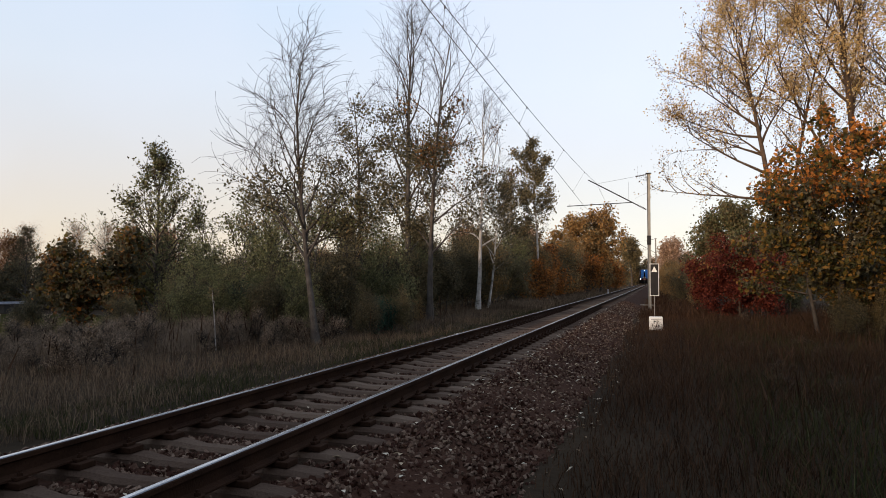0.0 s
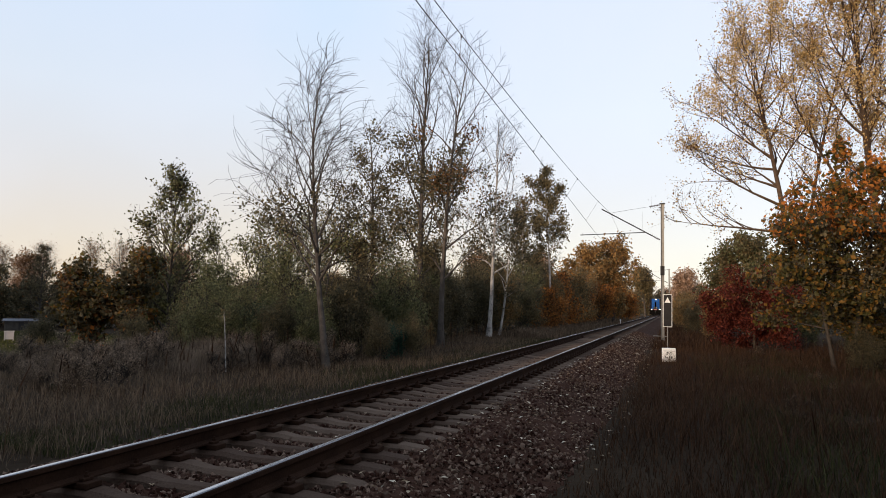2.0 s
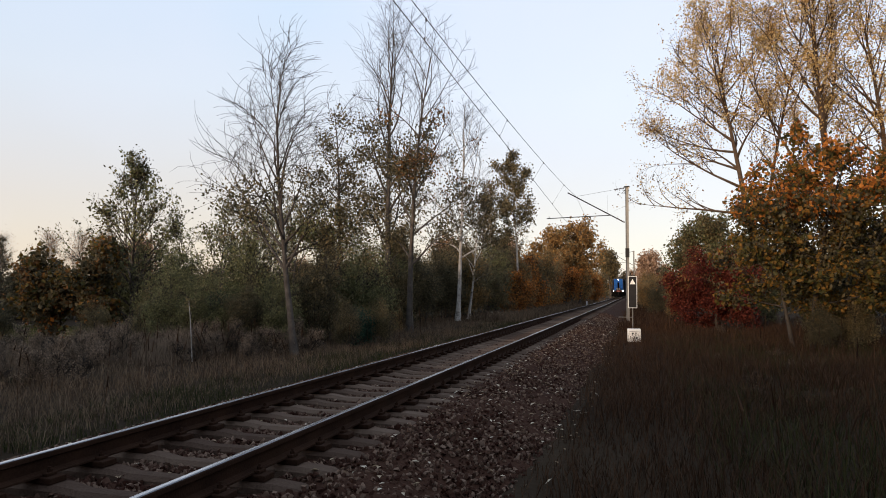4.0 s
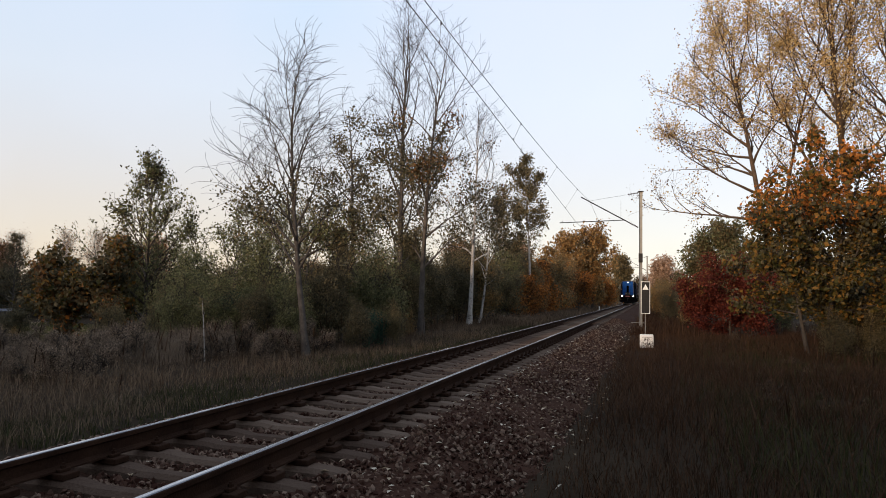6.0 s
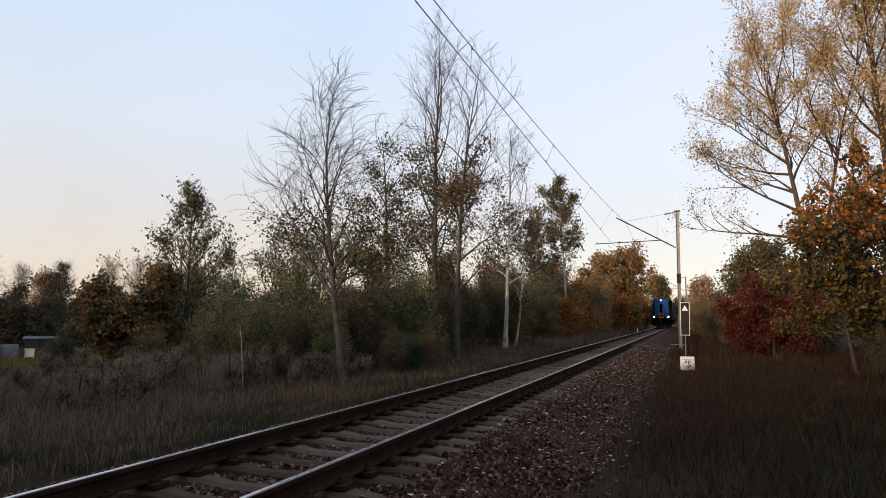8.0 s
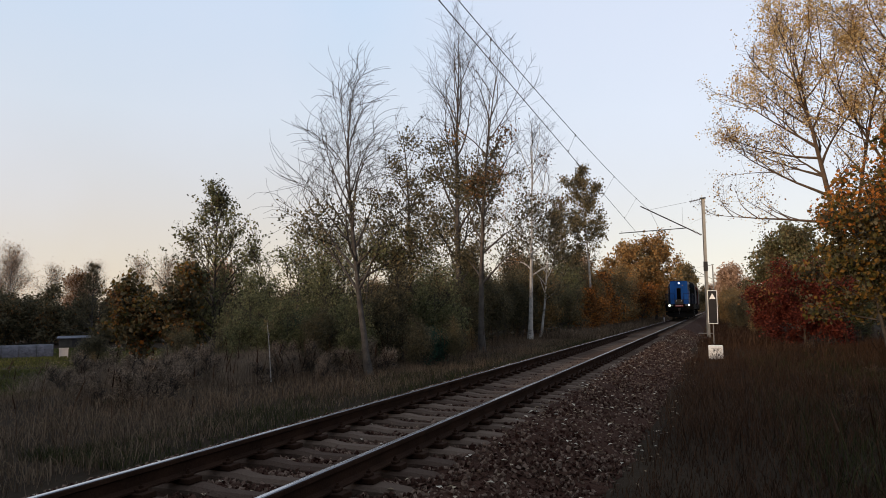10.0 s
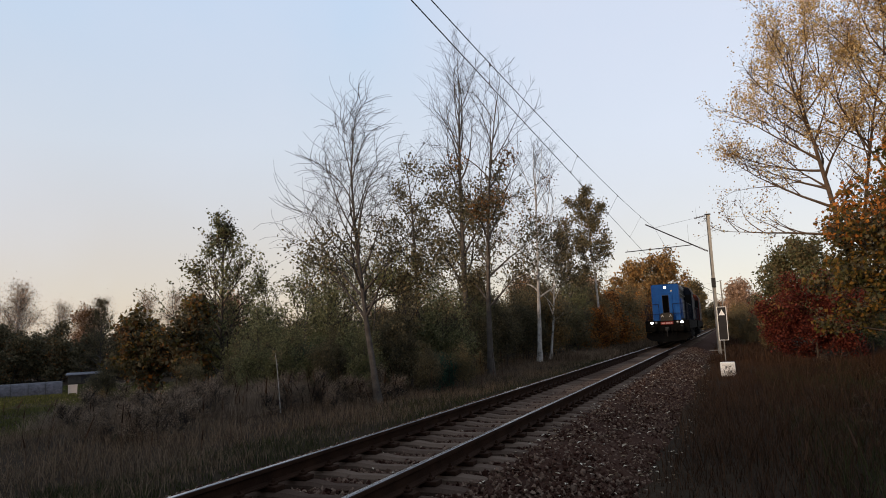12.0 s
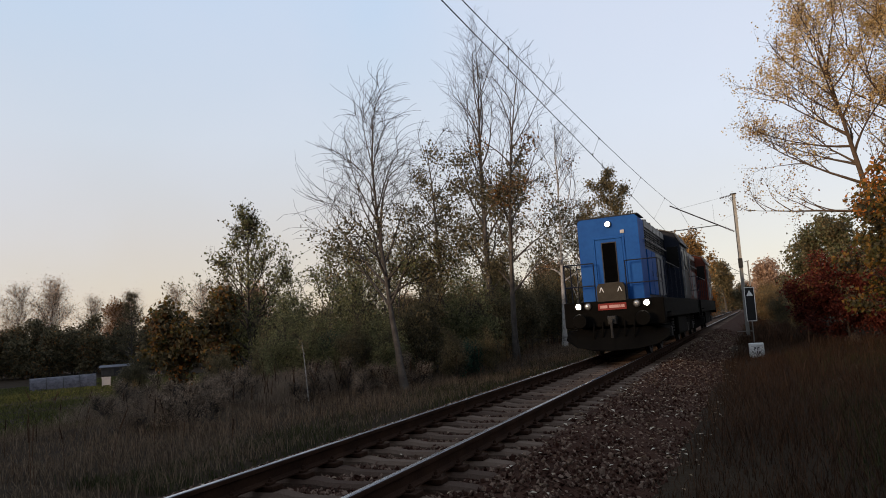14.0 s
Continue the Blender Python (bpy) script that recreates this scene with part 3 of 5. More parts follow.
# ---- trees beside the camera's own side of the track ----
tree("golden_poplar_tree", "large spreading poplar with thin golden leaves", "tree", 21, (7.4, 41.0), "bark_brown",
     [("leaf_yellow", 22000, 0.12, 11.5, 30, 0.2), ("leaf_yellow", 2200, 0.11, 6.0, 12.0, 0.2), ("leaf_rust", 2000, 0.12, 6.0, 14, 0.2)],
     stems=[((0, 0), 18.3, 0.25, (-3.6, 0)), ((-0.5, 0.8), 18.8, 0.17, (-0.2, 0))],
     start=0.44, limbs=14, reach=0.29, rise=34, lift=0.9, sub=8, twigs=5, wob=0.11, shape="vase", clump=(1.1, -0.02),
     extra=((0.355, 3.1, 6, 6.2), (0.44, 3.2, 26, 6.0), (0.56, 3.1, 3, 5.0), (0.60, 3.25, 34, 6.0), (0.66, 2.9, 40, 4.6), (0.5, 2.6, 25, 4.6), (0.72, 3.3, 48, 4.6), (0.80, 3.0, 52, 4.2), (0.87, 3.3, 60, 3.6)))
tree("golden_poplar_tree", "tall forked poplar with golden leaves and a long leaning limb", "tree", 22, (11.1, 41.0), "bark_brown",
     [("leaf_yellow", 20000, 0.12, 11.5, 30, 0.2), ("leaf_yellow", 2000, 0.11, 7.0, 12, 0.2)],
     stems=[((0, 0), 20.0, 0.28, (-1.9, 0))],
     start=0.42, limbs=16, reach=0.28, rise=38, lift=0.9, sub=8, twigs=5, wob=0.11, shape="vase", clump=(1.1, -0.02),
     extra=((0.34, 3.14, 52, 11.5), (0.62, 2.9, 60, 6.5), (0.45, 0.2, 35, 6.0), (0.64, 0.3, 66, 7.5)))
tree("golden_poplar_tree", "upright poplar with thin golden leaves at the end of the row", "tree", 63, (13.4, 41.0), "bark_brown",
     [("leaf_yellow", 9000, 0.125, 10.5, 30, 0.2), ("leaf_rust", 1500, 0.12, 6.0, 13, 0.2)],
     h=18.5, r=0.27, lean=(0.1, 0), start=0.34, limbs=18, reach=0.27, rise=38, lift=0.9, sub=8, twigs=4, wob=0.11, shape="vase", clump=(1.1, 0.0),
     extra=((0.62, 3.0, 45, 6.5), (0.4, 3.2, 30, 5.0)))
# leaf_orange only above 4.2 m: the sunlit top painted in leaf colour
tree("maple_tree", "bushy maple turning from green to orange, sunlit top put into leaf colour", "tree", 23, (5.35, 23.6), "bark_dark",
     [("leaf_maple", 11500, 0.145, 1.2, 8, 0.12), ("leaf_maple", 3000, 0.14, 0.2, 3.6, 0.14), ("leaf_dark", 7500, 0.14, 0.6, 4.6, 0.14), ("leaf_orange", 4200, 0.135, 4.2, 8, 0.14)],
     stems=[((0, 0), 5.9, 0.11, (0, 0)), ((0.9, 0.6), 5.2, 0.09, (0.8, 0)), ((-0.5, 0.4), 5.0, 0.08, (-0.8, 0))],
     start=0.23, limbs=18, reach=0.44, rise=14, lift=0.35, sub=7, twigs=4, shape="oval", clump=(0.7, 0.0))
tree("maple_tree", "yellow and orange maple beside a larger one", "tree", 24, (9.0, 26.5), "bark_dark",
     [("leaf_maple", 9000, 0.15, 0.4, 8, 0.16), ("leaf_orange", 4200, 0.145, 0.3, 8, 0.16)],
     h=5.4, r=0.1, start=0.10, limbs=20, reach=0.42, rise=25, lift=0.5, sub=6, twigs=3, shape="oval")
tree("red_shrub", "rounded shrub with dark red leaves", "shrub", 25, (3.6, 34.0), "bark_dark",
     [("leaf_red", 26000, 0.11, 0.2, 5, 0.18), ("leaf_rust", 3000, 0.11, 1.8, 5, 0.18)],
     stems=[((0, 0), 3.1, 0.06, (0, 0)), ((0.8, 0), 2.7, 0.05, (0.8, 0)), ((-0.8, 0), 2.5, 0.05, (-0.8, 0))],
     start=0.06, limbs=14, reach=0.48, rise=20, lift=0.5, sub=6, twigs=3, shape="oval", clump=(0.6, 0.0))
tree("green_tree", "dark olive tree behind a red shrub", "tree", 26, (4.6, 49.0), "bark_dark",
     [("leaf_olive", 9000, 0.18, 0.4, 9, 0.25), ("leaf_green", 9000, 0.18, 0.4, 9, 0.25)],
     h=5.8, r=0.12, start=0.08, limbs=22, reach=0.45, rise=30, lift=0.5, sub=6, twigs=3, shape="oval")
tree("pale_tree", "distant rounded tree with pale tan leaves", "tree", 27, (2.4, 135.0), "bark_grey",
     [("leaf_tan", 8000, 0.42, 1.5, 12, 0.6)],
     h=7.6, r=0.2, start=0.15, limbs=22, reach=0.42, rise=35, lift=0.4, sub=6, twigs=2, shape="oval")
tree("oak_tree", "broad oak with olive leaves and rusty ones coloured as if sunlit", "tree", 28, (-9.6, 95.0), "bark_dark",
     [("leaf_olive", 3500, 0.34, 1.5, 13, 0.4), ("leaf_sunlit", 13000, 0.34, 1.5, 13, 0.4)],
     stems=[((0, 0), 10.6, 0.3, (0, 0)), ((-2.0, 0.4), 9.6, 0.22, (-0.9, 0)), ((1.9, 0.3), 9.2, 0.22, (0.9, 0))], start=0.12, limbs=20, reach=0.34, rise=26, lift=0.5, sub=6, twigs=2, shape="oval")
tree("round_tree", "distant dark round-crowned tree beside the line", "tree", 29, (-7.2, 200.0), "bark_dark",
     [("leaf_olive", 9000, 0.5, 5.5, 16, 0.5)],
     h=12.0, r=0.35, start=0.45, limbs=22, reach=0.28, rise=35, lift=0.4, sub=6, twigs=2, shape="oval")


# ---- shrubs: a few kinds, each copied ----
def shrub_kind(name, label, seed, leaves, h, reach=0.5, bark="bark_dark"):
    return tree(name, label, "shrub", seed, (0, -60, -0.6), bark, leaves, "trackside shrubs",
                stems=[((0, 0), h, 0.04, (0, 0)), ((0.5, 0.3), h * 0.85, 0.03, (0.5, 0.2)), ((-0.5, -0.2), h * 0.8, 0.03, (-0.6, 0))],
                start=0.06, limbs=12, reach=reach, rise=35, lift=0.5, sub=5, twigs=3, shape="bush")


KINDS = {
    "olive": shrub_kind("shrub", "dense shrub with olive brown leaves", 41, [("leaf_olive", 11000, 0.09, 0.1, 6, 0.22)], 3.6),
    "green": shrub_kind("shrub", "dense dull green shrub", 42, [("leaf_green", 11000, 0.09, 0.1, 6, 0.22)], 3.8),
    "dark": shrub_kind("shrub", "dark leafy shrub in the shade of the trees", 43, [("leaf_dark", 10000, 0.095, 0.1, 6, 0.22)], 3.2),
    "orange": shrub_kind("shrub", "low shrub with orange autumn leaves", 44, [("leaf_orange", 6000, 0.09, 0.1, 6, 0.2), ("leaf_rust", 6000, 0.09, 0.1, 6, 0.2)], 2.3),
    "rust": shrub_kind("shrub", "tall shrub with rusty tan leaves coloured as if sunlit", 45, [("leaf_sunlit", 8000, 0.13, 0.1, 7, 0.28), ("leaf_olive", 7000, 0.13, 0.1, 7, 0.28)], 4.6),
    # a shrub shape put in place of blue-green netting
    "teal": shrub_kind("shrub", "low blue-green shrub shape standing in for netting under the trees", 46, [("leaf_teal", 5200, 0.1, 0.1, 6, 0.2)], 1.9),
    "bare": shrub_kind("shrub", "bare brown shrub with a few leaves", 47, [("leaf_olive", 1500, 0.1, 0.1, 6, 0.2)], 3.0),
}
KINDS["brush"] = shrub_kind("brush_clump", "low grey-brown twiggy brush among dry grass", 50, [("weed_pale", 7000, 0.045, 0.05, 2, 0.1)], 1.25, 0.55, "twig")
KINDS["weed"] = shrub_kind("weed_clump", "brown leafy weed clump in the dry grass", 48, [("grass_brown", 1000, 0.06, 0.02, 2, 0.08), ("grass_dry", 1800, 0.06, 0.02, 2, 0.08)], 0.85, 0.6)
KINDS["herb"] = shrub_kind("weed_clump", "low green and brown leafy weed clump", 49, [("grass_green", 2600, 0.06, 0.02, 2, 0.08), ("grass_dry", 1200, 0.06, 0.02, 2, 0.08)], 0.6, 0.7)
SHRUBS = [
    ("dark", -14.2, 36.5, 1.01), ("olive", -13.0, 30.6, 0.9), ("dark", -16.5, 45.0, 1.1), ("olive", -14.6, 48.0, 1.1), ("green", -18.0, 50.0, 1.15), ("dark", -21.0, 44.0, 1.1), ("olive", -24.0, 40.0, 1.0), ("olive", -13.6, 56.0, 1.42), ("olive", -26.0, 46.0, 1.1), ("olive", -17.0, 66.0, 1.35), ("dark", -13.5, 72.0, 1.6), ("dark", -20.0, 56.0, 1.2),
    ("green", -12.6, 20.2, 0.74), ("olive", -14.8, 20.8, 0.74), ("dark", -11.4, 22.4, 0.74), ("olive", -12.4, 24.2, 0.85), ("green", -10.6, 25.0, 0.71),
    ("dark", -13.6, 27.8, 0.9), ("dark", -11.6, 30.4, 0.82), ("green", -13.2, 33.6, 0.9), ("dark", -11.9, 36.4, 0.95),
    ("dark", -13.4, 38.5, 0.96), ("dark", -12.4, 42.5, 1.0), ("rust", -11.8, 46.0, 0.83), ("olive", -11.0, 50.0, 1.11), ("green", -11.8, 54.0, 1.11),
    ("orange", -9.5, 55.0, 1.3), ("rust", -10.6, 62.0, 1.12), ("olive", -10.2, 68.0, 1.27), ("rust", -10.2, 75.0, 1.27), ("rust", -10.3, 82.0, 1.24),
    ("rust", -10.3, 96.0, 1.29), ("orange", -10.3, 88.0, 1.66), ("rust", -10.3, 106.0, 1.29), ("rust", -10.3, 118.0, 1.37), ("olive", -10.3, 130.0, 1.02), ("rust", -10.2, 71.0, 1.38), ("rust", -12.6, 80.0, 1.41), ("rust", -11.2, 90.0, 1.51), ("rust", -10.3, 101.0, 1.41), ("rust", -10.3, 112.0, 1.51), ("olive", -12.5, 68.0, 1.61), ("orange", -10.2, 66.0, 1.5), ("orange", -10.3, 78.0, 1.41), ("olive", -10.3, 143.0, 0.95),
    ("green", -17.6, 22.2, 0.74), ("green", -16.2, 24.2, 0.82), ("olive", -19.6, 26.0, 0.9), ("green", -22.8, 26.0, 0.9), ("olive", -24.0, 30.0, 0.9),
    ("dark", -16.6, 31.0, 0.9), ("olive", -19.0, 38.0, 1.04), ("olive", -16.5, 42.0, 1.04), ("dark", -15.5, 52.0, 1.3), ("olive", -15.0, 62.0, 1.45),
    ("teal", -13.4, 20.0, 0.81), ("teal", -11.6, 26.6, 0.77), ("teal", -9.2, 21.4, 0.68), ("rust", -10.2, 27.6, 0.24),
    ("bare", -14.4, 18.6, 0.59), ("bare", -16.4, 18.9, 0.55), ("bare", -12.2, 18.2, 0.59),
    ("rust", 1.4, 62.0, 0.64), ("rust", 2.6, 70.0, 0.81), ("dark", 3.6, 60.0, 0.94), ("olive", 1.6, 84.0, 0.85), ("rust", 2.0, 100.0, 1.02), ("olive", 1.2, 118.0, 0.94),
    ("green", 6.6, 40.0, 0.77), ("dark", 8.6, 33.0, 0.85), ("olive", 11.5, 31.0, 0.94), ("dark", 7.4, 29.5, 0.77), ("olive", 12.0, 25.0, 0.85), ("olive", 15.0, 34.0, 1.1), ("olive", 6.0, 60.0, 1.27),
    ("dark", 10.0, 44.0, 1.1), ("olive", 14.0, 50.0, 1.27),
    ("dark", -14.2, 52.5, 1.5), ("olive", -12.7, 61.0, 1.7), ("dark", -12.4, 65.0, 1.75), ("olive", -15.2, 58.5, 1.6), ("dark", -11.4, 58.0, 1.15), ("dark", -12.6, 48.0, 1.1), ("dark", -12.6, 44.4, 1.1),
    ("dark", -13.6, 38.0, 1.3), ("olive", -12.6, 46.6, 1.35), ("olive", -18.5, 44.0, 1.3),
    ("green", -10.8, 18.9, 0.42), ("dark", -11.7, 18.3, 0.5), ("green", -12.7, 17.9, 0.46), ("dark", -9.0, 20.0, 0.4), ("olive", -8.8, 22.4, 0.42), ("green", -13.9, 17.6, 0.5), ("olive", -15.0, 18.2, 0.52), 
    ("dark", 5.5, 23.0, 0.36), ("olive", 6.6, 23.9, 0.5), ("dark", 6.1, 24.8, 0.5), ("dark", -25.5, 21.4, 0.5), ("rust", -23.4, 19.6, 0.26), ("olive", -18.2, 19.0, 0.5),
    ("rust", -9.0, 110.0, 1.3), ("orange", -8.4, 120.0, 1.7), ("rust", -8.2, 132.0, 1.35), ("rust", 0.9, 76.0, 0.7), ("dark", 1.9, 56.0, 0.62), ("rust", 2.5, 46.0, 0.5), ("rust", 1.2, 92.0, 0.8),
] + [("brush", -17.6 + k * 0.52 + 0.35 * math.sin(k * 2.3), 15.6 + 1.3 * math.sin(k * 1.7) + 0.12 * k, 0.75 + 0.25 * math.sin(k * 3.1)) for k in range(17)]


def place_shrubs():
    rng = random.Random(8)
    first = set()
    weeds = []
    for k in range(96):
        if k % 3 == 0:
            weeds.append(("brush" if rng.random() < 0.6 else "herb", rng.uniform(-18, -11), rng.uniform(9, 24), rng.uniform(0.45, 1.0)))
        else:
            weeds.append(("weed" if rng.random() < 0.7 else "herb", rng.uniform(1.3, 9.5), rng.uniform(9, 30), rng.uniform(0.35, 0.65)))
    for kind, x, y, s in SHRUBS + weeds:
        m = pose(x, y, ground_z(x, y) - 0.03, 0, 0, rng.uniform(0, 360)) @ Matrix.Scale(s, 4)
        if kind in first:
            copy_thing(KINDS[kind], m)
        else:
            first.add(kind)
            KINDS[kind].matrix_basis = m


place_shrubs()


def far_and_shading_trees():
    """Woods and bare birches behind the gardens, and unseen trees added to block light."""
    rng = random.Random(5)
    bare = tree("bare_birch_tree", "distant bare birch with pinkish brown twigs", "tree", 51, (-76, 52), "bark_birch", [("leaf_tan", 3600, 0.12, 2.5, 20, 0.35), ("leaf_rust", 800, 0.12, 1.5, 20, 0.4)], "distant birches",
                h=9.0, r=0.13, start=0.25, limbs=24, reach=0.36, rise=44, lift=0.4, sub=8, twigs=5, twig=0.4)
    tan = tree("distant_tree", "distant tree with thin tan leaves", "tree", 52, (-50, 58), "bark_grey", [("leaf_tan", 5000, 0.24, 1.5, 20, 0.4), ("leaf_rust", 3000, 0.24, 1, 20, 0.4)], "distant trees",
               h=7.4, r=0.15, start=0.15, limbs=22, reach=0.3, rise=40, lift=0.4, sub=5, twigs=3)
    dark = tree("distant_tree", "dark leafy tree, distant or added out of view to block the sun", "tree", 53, (-55, 50), "bark_dark", [("leaf_dark", 9500, 0.24, 0.1, 20, 0.3), ("leaf_rust", 1200, 0.22, 0.1, 20, 0.3)], "distant trees",
                stems=[((0, 0), 4.6, 0.1, (0, 0)), ((1.6, 0.6), 3.8, 0.08, (1.0, 0.3)), ((-1.7, 0.2), 3.5, 0.08, (-1.0, 0)), ((0.3, -1.4), 3.2, 0.08, (0, -0.8))],
                start=0.04, limbs=14, reach=0.5, rise=28, lift=0.4, sub=5, twigs=3, shape="bush", clump=(0.9, -0.1))
    for kind, x, y, s in (("bare", -73, 43, 0.84), ("bare", -72, 46, 0.88), ("bare", -71, 49, 0.84), ("bare", -70, 53, 0.76), ("bare", -74, 62, 0.86), ("bare", -70, 65, 0.9), ("bare", -62, 62, 0.86), ("bare", -59, 64, 0.86), ("tan", -56, 62, 0.66), ("tan", -46, 66, 0.62), ("tan", -38, 70, 0.66), ("dark", -60, 46, 1.0),
                          ("dark", -55, 52, 1.0), ("dark", -48, 52, 0.9), ("dark", -40, 50, 0.85), ("dark", -66, 44, 1.0), ("dark", -36, 46, 0.85), ("dark", -30, 48, 0.8), ("tan", -32, 60, 0.7), ("tan", -26, 62, 0.7),
                          ("tan", -74, 60, 1.0), ("dark", -70, 40, 0.9), ("tan", -20, 70, 1.0), ("dark", -24, 52, 0.9), ("dark", -66, 48, 0.85), ("dark", -61, 51, 0.8), ("dark", -51, 50, 0.8), ("dark", -63, 43, 0.95), ("dark", -68, 44, 0.98), ("tan", -16, 85, 1.1), ("dark", -84, 50, 1.2), ("dark", -18, 100, 1.4), ("dark", -12, 170, 1.6),
                          ("dark", -6, 210, 1.6), ("tan", 6, 160, 1.0), ("dark", 8, 110, 1.4), ("dark", 12, 80, 1.5), ("dark", 20, 60, 1.6), ("tan", -2, 260, 1.2), ("dark", 26, 42, 1.4), ("dark", -5, 330, 2.0), ("dark", 4, 250, 1.5),
                          # from here on: trees added out of view to block low sun and sky
                          ("dark", -20, -14, 1.55), ("dark", -15, -17, 1.55), ("dark", -10.5, -19, 1.55), ("dark", -24, -10, 1.55), ("dark", 4, -17, 1.55), ("dark", 0, -19, 1.55), ("dark", -29, -4, 1.55), ("dark", -35, 3, 1.55), ("dark", -40, -10, 1.55), ("dark", 9, -12, 1.55), ("dark", 12, -4, 1.55), ("dark", 13, 4, 1.55),
                          ("dark", -58, 7, 2.4), ("dark", -66, 12, 2.4), ("dark", -75, 17, 2.4), ("dark", -36, -52, 1.6), ("dark", -24, -60, 1.7), ("dark", -12, -64, 1.6), ("dark", 0, -62, 1.7), ("dark", 12, -56, 1.6), ("dark", 22, -44, 1.6), ("dark", 30, -26, 1.5), ("dark", 32, -8, 1.5), ("dark", -48, -40, 1.6), ("dark", -56, -24, 1.6), ("dark", 34, 14, 1.6)):
        copy_thing({"bare": bare, "tan": tan, "dark": dark}[kind], pose(x, y, ground_z(x, y), 0, 0, rng.uniform(0, 360)) @ Matrix.Scale(s, 4))
    # a small spruce in the gardens
    tree("spruce_tree", "dark spruce in the gardens", "tree", 54, (-52.4, 44.0), "bark_dark", [("leaf_dark", 6500, 0.10, 0.5, 9, 0.05)],
         h=7.4, r=0.1, start=0.1, limbs=40, reach=0.30, rise=18, lift=0.25, sub=6, twigs=3, shape="cone", clump=(0.3, -0.3), trunk_wob=0.005)


far_and_shading_trees()


# ---- grass and weeds ----
def blades(name, label, seed, count, where, height, width, mat, lean=0.35):
    """Tapered bent blades; where(g, n) gives x, y. One object of stuff."""
    g = np.random.default_rng(seed)
    x, y = where(g, count)
    z = np.array([max(ground_z(a, b), ballast_z(a) if -7 < a < -0.75 else -9) for a, b in zip(x, y)])
    patch = np.array([noise.noise((a * 0.45, b * 0.45, seed * 3.1)) + 0.5 * noise.noise((a * 1.6, b * 1.6, seed)) for a, b in zip(x, y)])
    h = height * g.uniform(0.3, 1.2, count) * np.clip(0.85 + 0.9 * patch, 0.35, 1.7)
    a = g.uniform(0, 6.283, count)
    w = width * g.uniform(0.6, 1.5, count)
    lx, ly = g.normal(0, lean, count) * h, g.normal(0, lean, count) * h
    dx, dy = np.cos(a) * w, np.sin(a) * w
    v = np.stack([np.stack([x - dx, y - dy, z - 0.03], 1), np.stack([x + dx, y + dy, z - 0.03], 1),
                  np.stack([x + dx * 0.7 + lx * 0.35, y + dy * 0.7 + ly * 0.35, z + h * 0.6], 1), np.stack([x - dx * 0.7 + lx * 0.35, y - dy * 0.7 + ly * 0.35, z + h * 0.6], 1),
                  np.stack([x + lx, y + ly, z + h], 1)], 1).reshape(-1, 3)
    k = np.arange(count)[:, None] * 5
    f = np.concatenate([k + [0, 1, 2], k + [0, 2, 3], k + [3, 2, 4]], 0)
    return tagged(pydata(name, v.tolist(), f.tolist(), M[mat]), label, "grass", kind="stuff")


def strip(x0, x1, y0, y1, edge=0.5, power=1.6):
    """Points in a strip, denser towards the near end, with a ragged edge."""
    def where(g, n):
        x = g.uniform(x0, x1, n) + g.normal(0, edge * 0.3, n)
        y = y0 + (y1 - y0) * g.random(n) ** power
        return x, y
    return where


blades("verge_grass", "dry brown grass beyond the track", 1, 70000, strip(-16, -6.9, 3, 48), 0.27, 0.0042, "grass_dry", 0.45)
blades("verge_grass", "tall dry brown grass along the far line", 2, 16000, strip(-10, -6.6, 40, 150), 0.5, 0.014, "grass_dry")
blades("verge_grass", "dry brown grass beside the near ballast", 11, 20000, strip(-16, -6.9, -14, 3.5, power=1.0), 0.32, 0.006, "grass_dry", 0.45)
blades("weeds", "dark brown weeds round the standing place", 12, 24000, strip(-0.9, 9, -14, 4.0, power=1.0), 0.28, 0.006, "grass_brown", 0.45)
blades("tall_weeds", "tall feathery dry weeds in front of the trees", 13, 36000, strip(-20, -11.6, 14.0, 21, power=1.0), 0.6, 0.0045, "weed_pale", 0.5)
blades("garden_grass", "short green grass on the garden ground", 3, 100000, strip(-50, -16.5, 9, 40, power=1.0), 0.13, 0.02, "lawn")
blades("weeds", "dark brown weeds beside the ballast", 4, 80000, strip(-0.9, 9, 3.2, 36, power=1.9), 0.36, 0.0042, "grass_brown", 0.45)
blades("weeds", "dry weeds under the trees", 5, 22000, strip(1.5, 22, 8, 50, power=1.2), 0.42, 0.008, "grass_brown", 0.45)
blades("grass", "green grass among brown weeds", 6, 12000, strip(0.8, 7, 5, 28), 0.32, 0.005, "grass_green", 0.45)
blades("grass", "green grass tufts on the edge of the ballast", 7, 9000, strip(-8.4, -6.3, 6, 40, 0.4), 0.2, 0.005, "grass_green", 0.5)
blades("weeds", "sparse weeds along the line", 8, 12000, strip(-0.8, 2.5, 34, 130), 0.4, 0.014, "grass_brown")


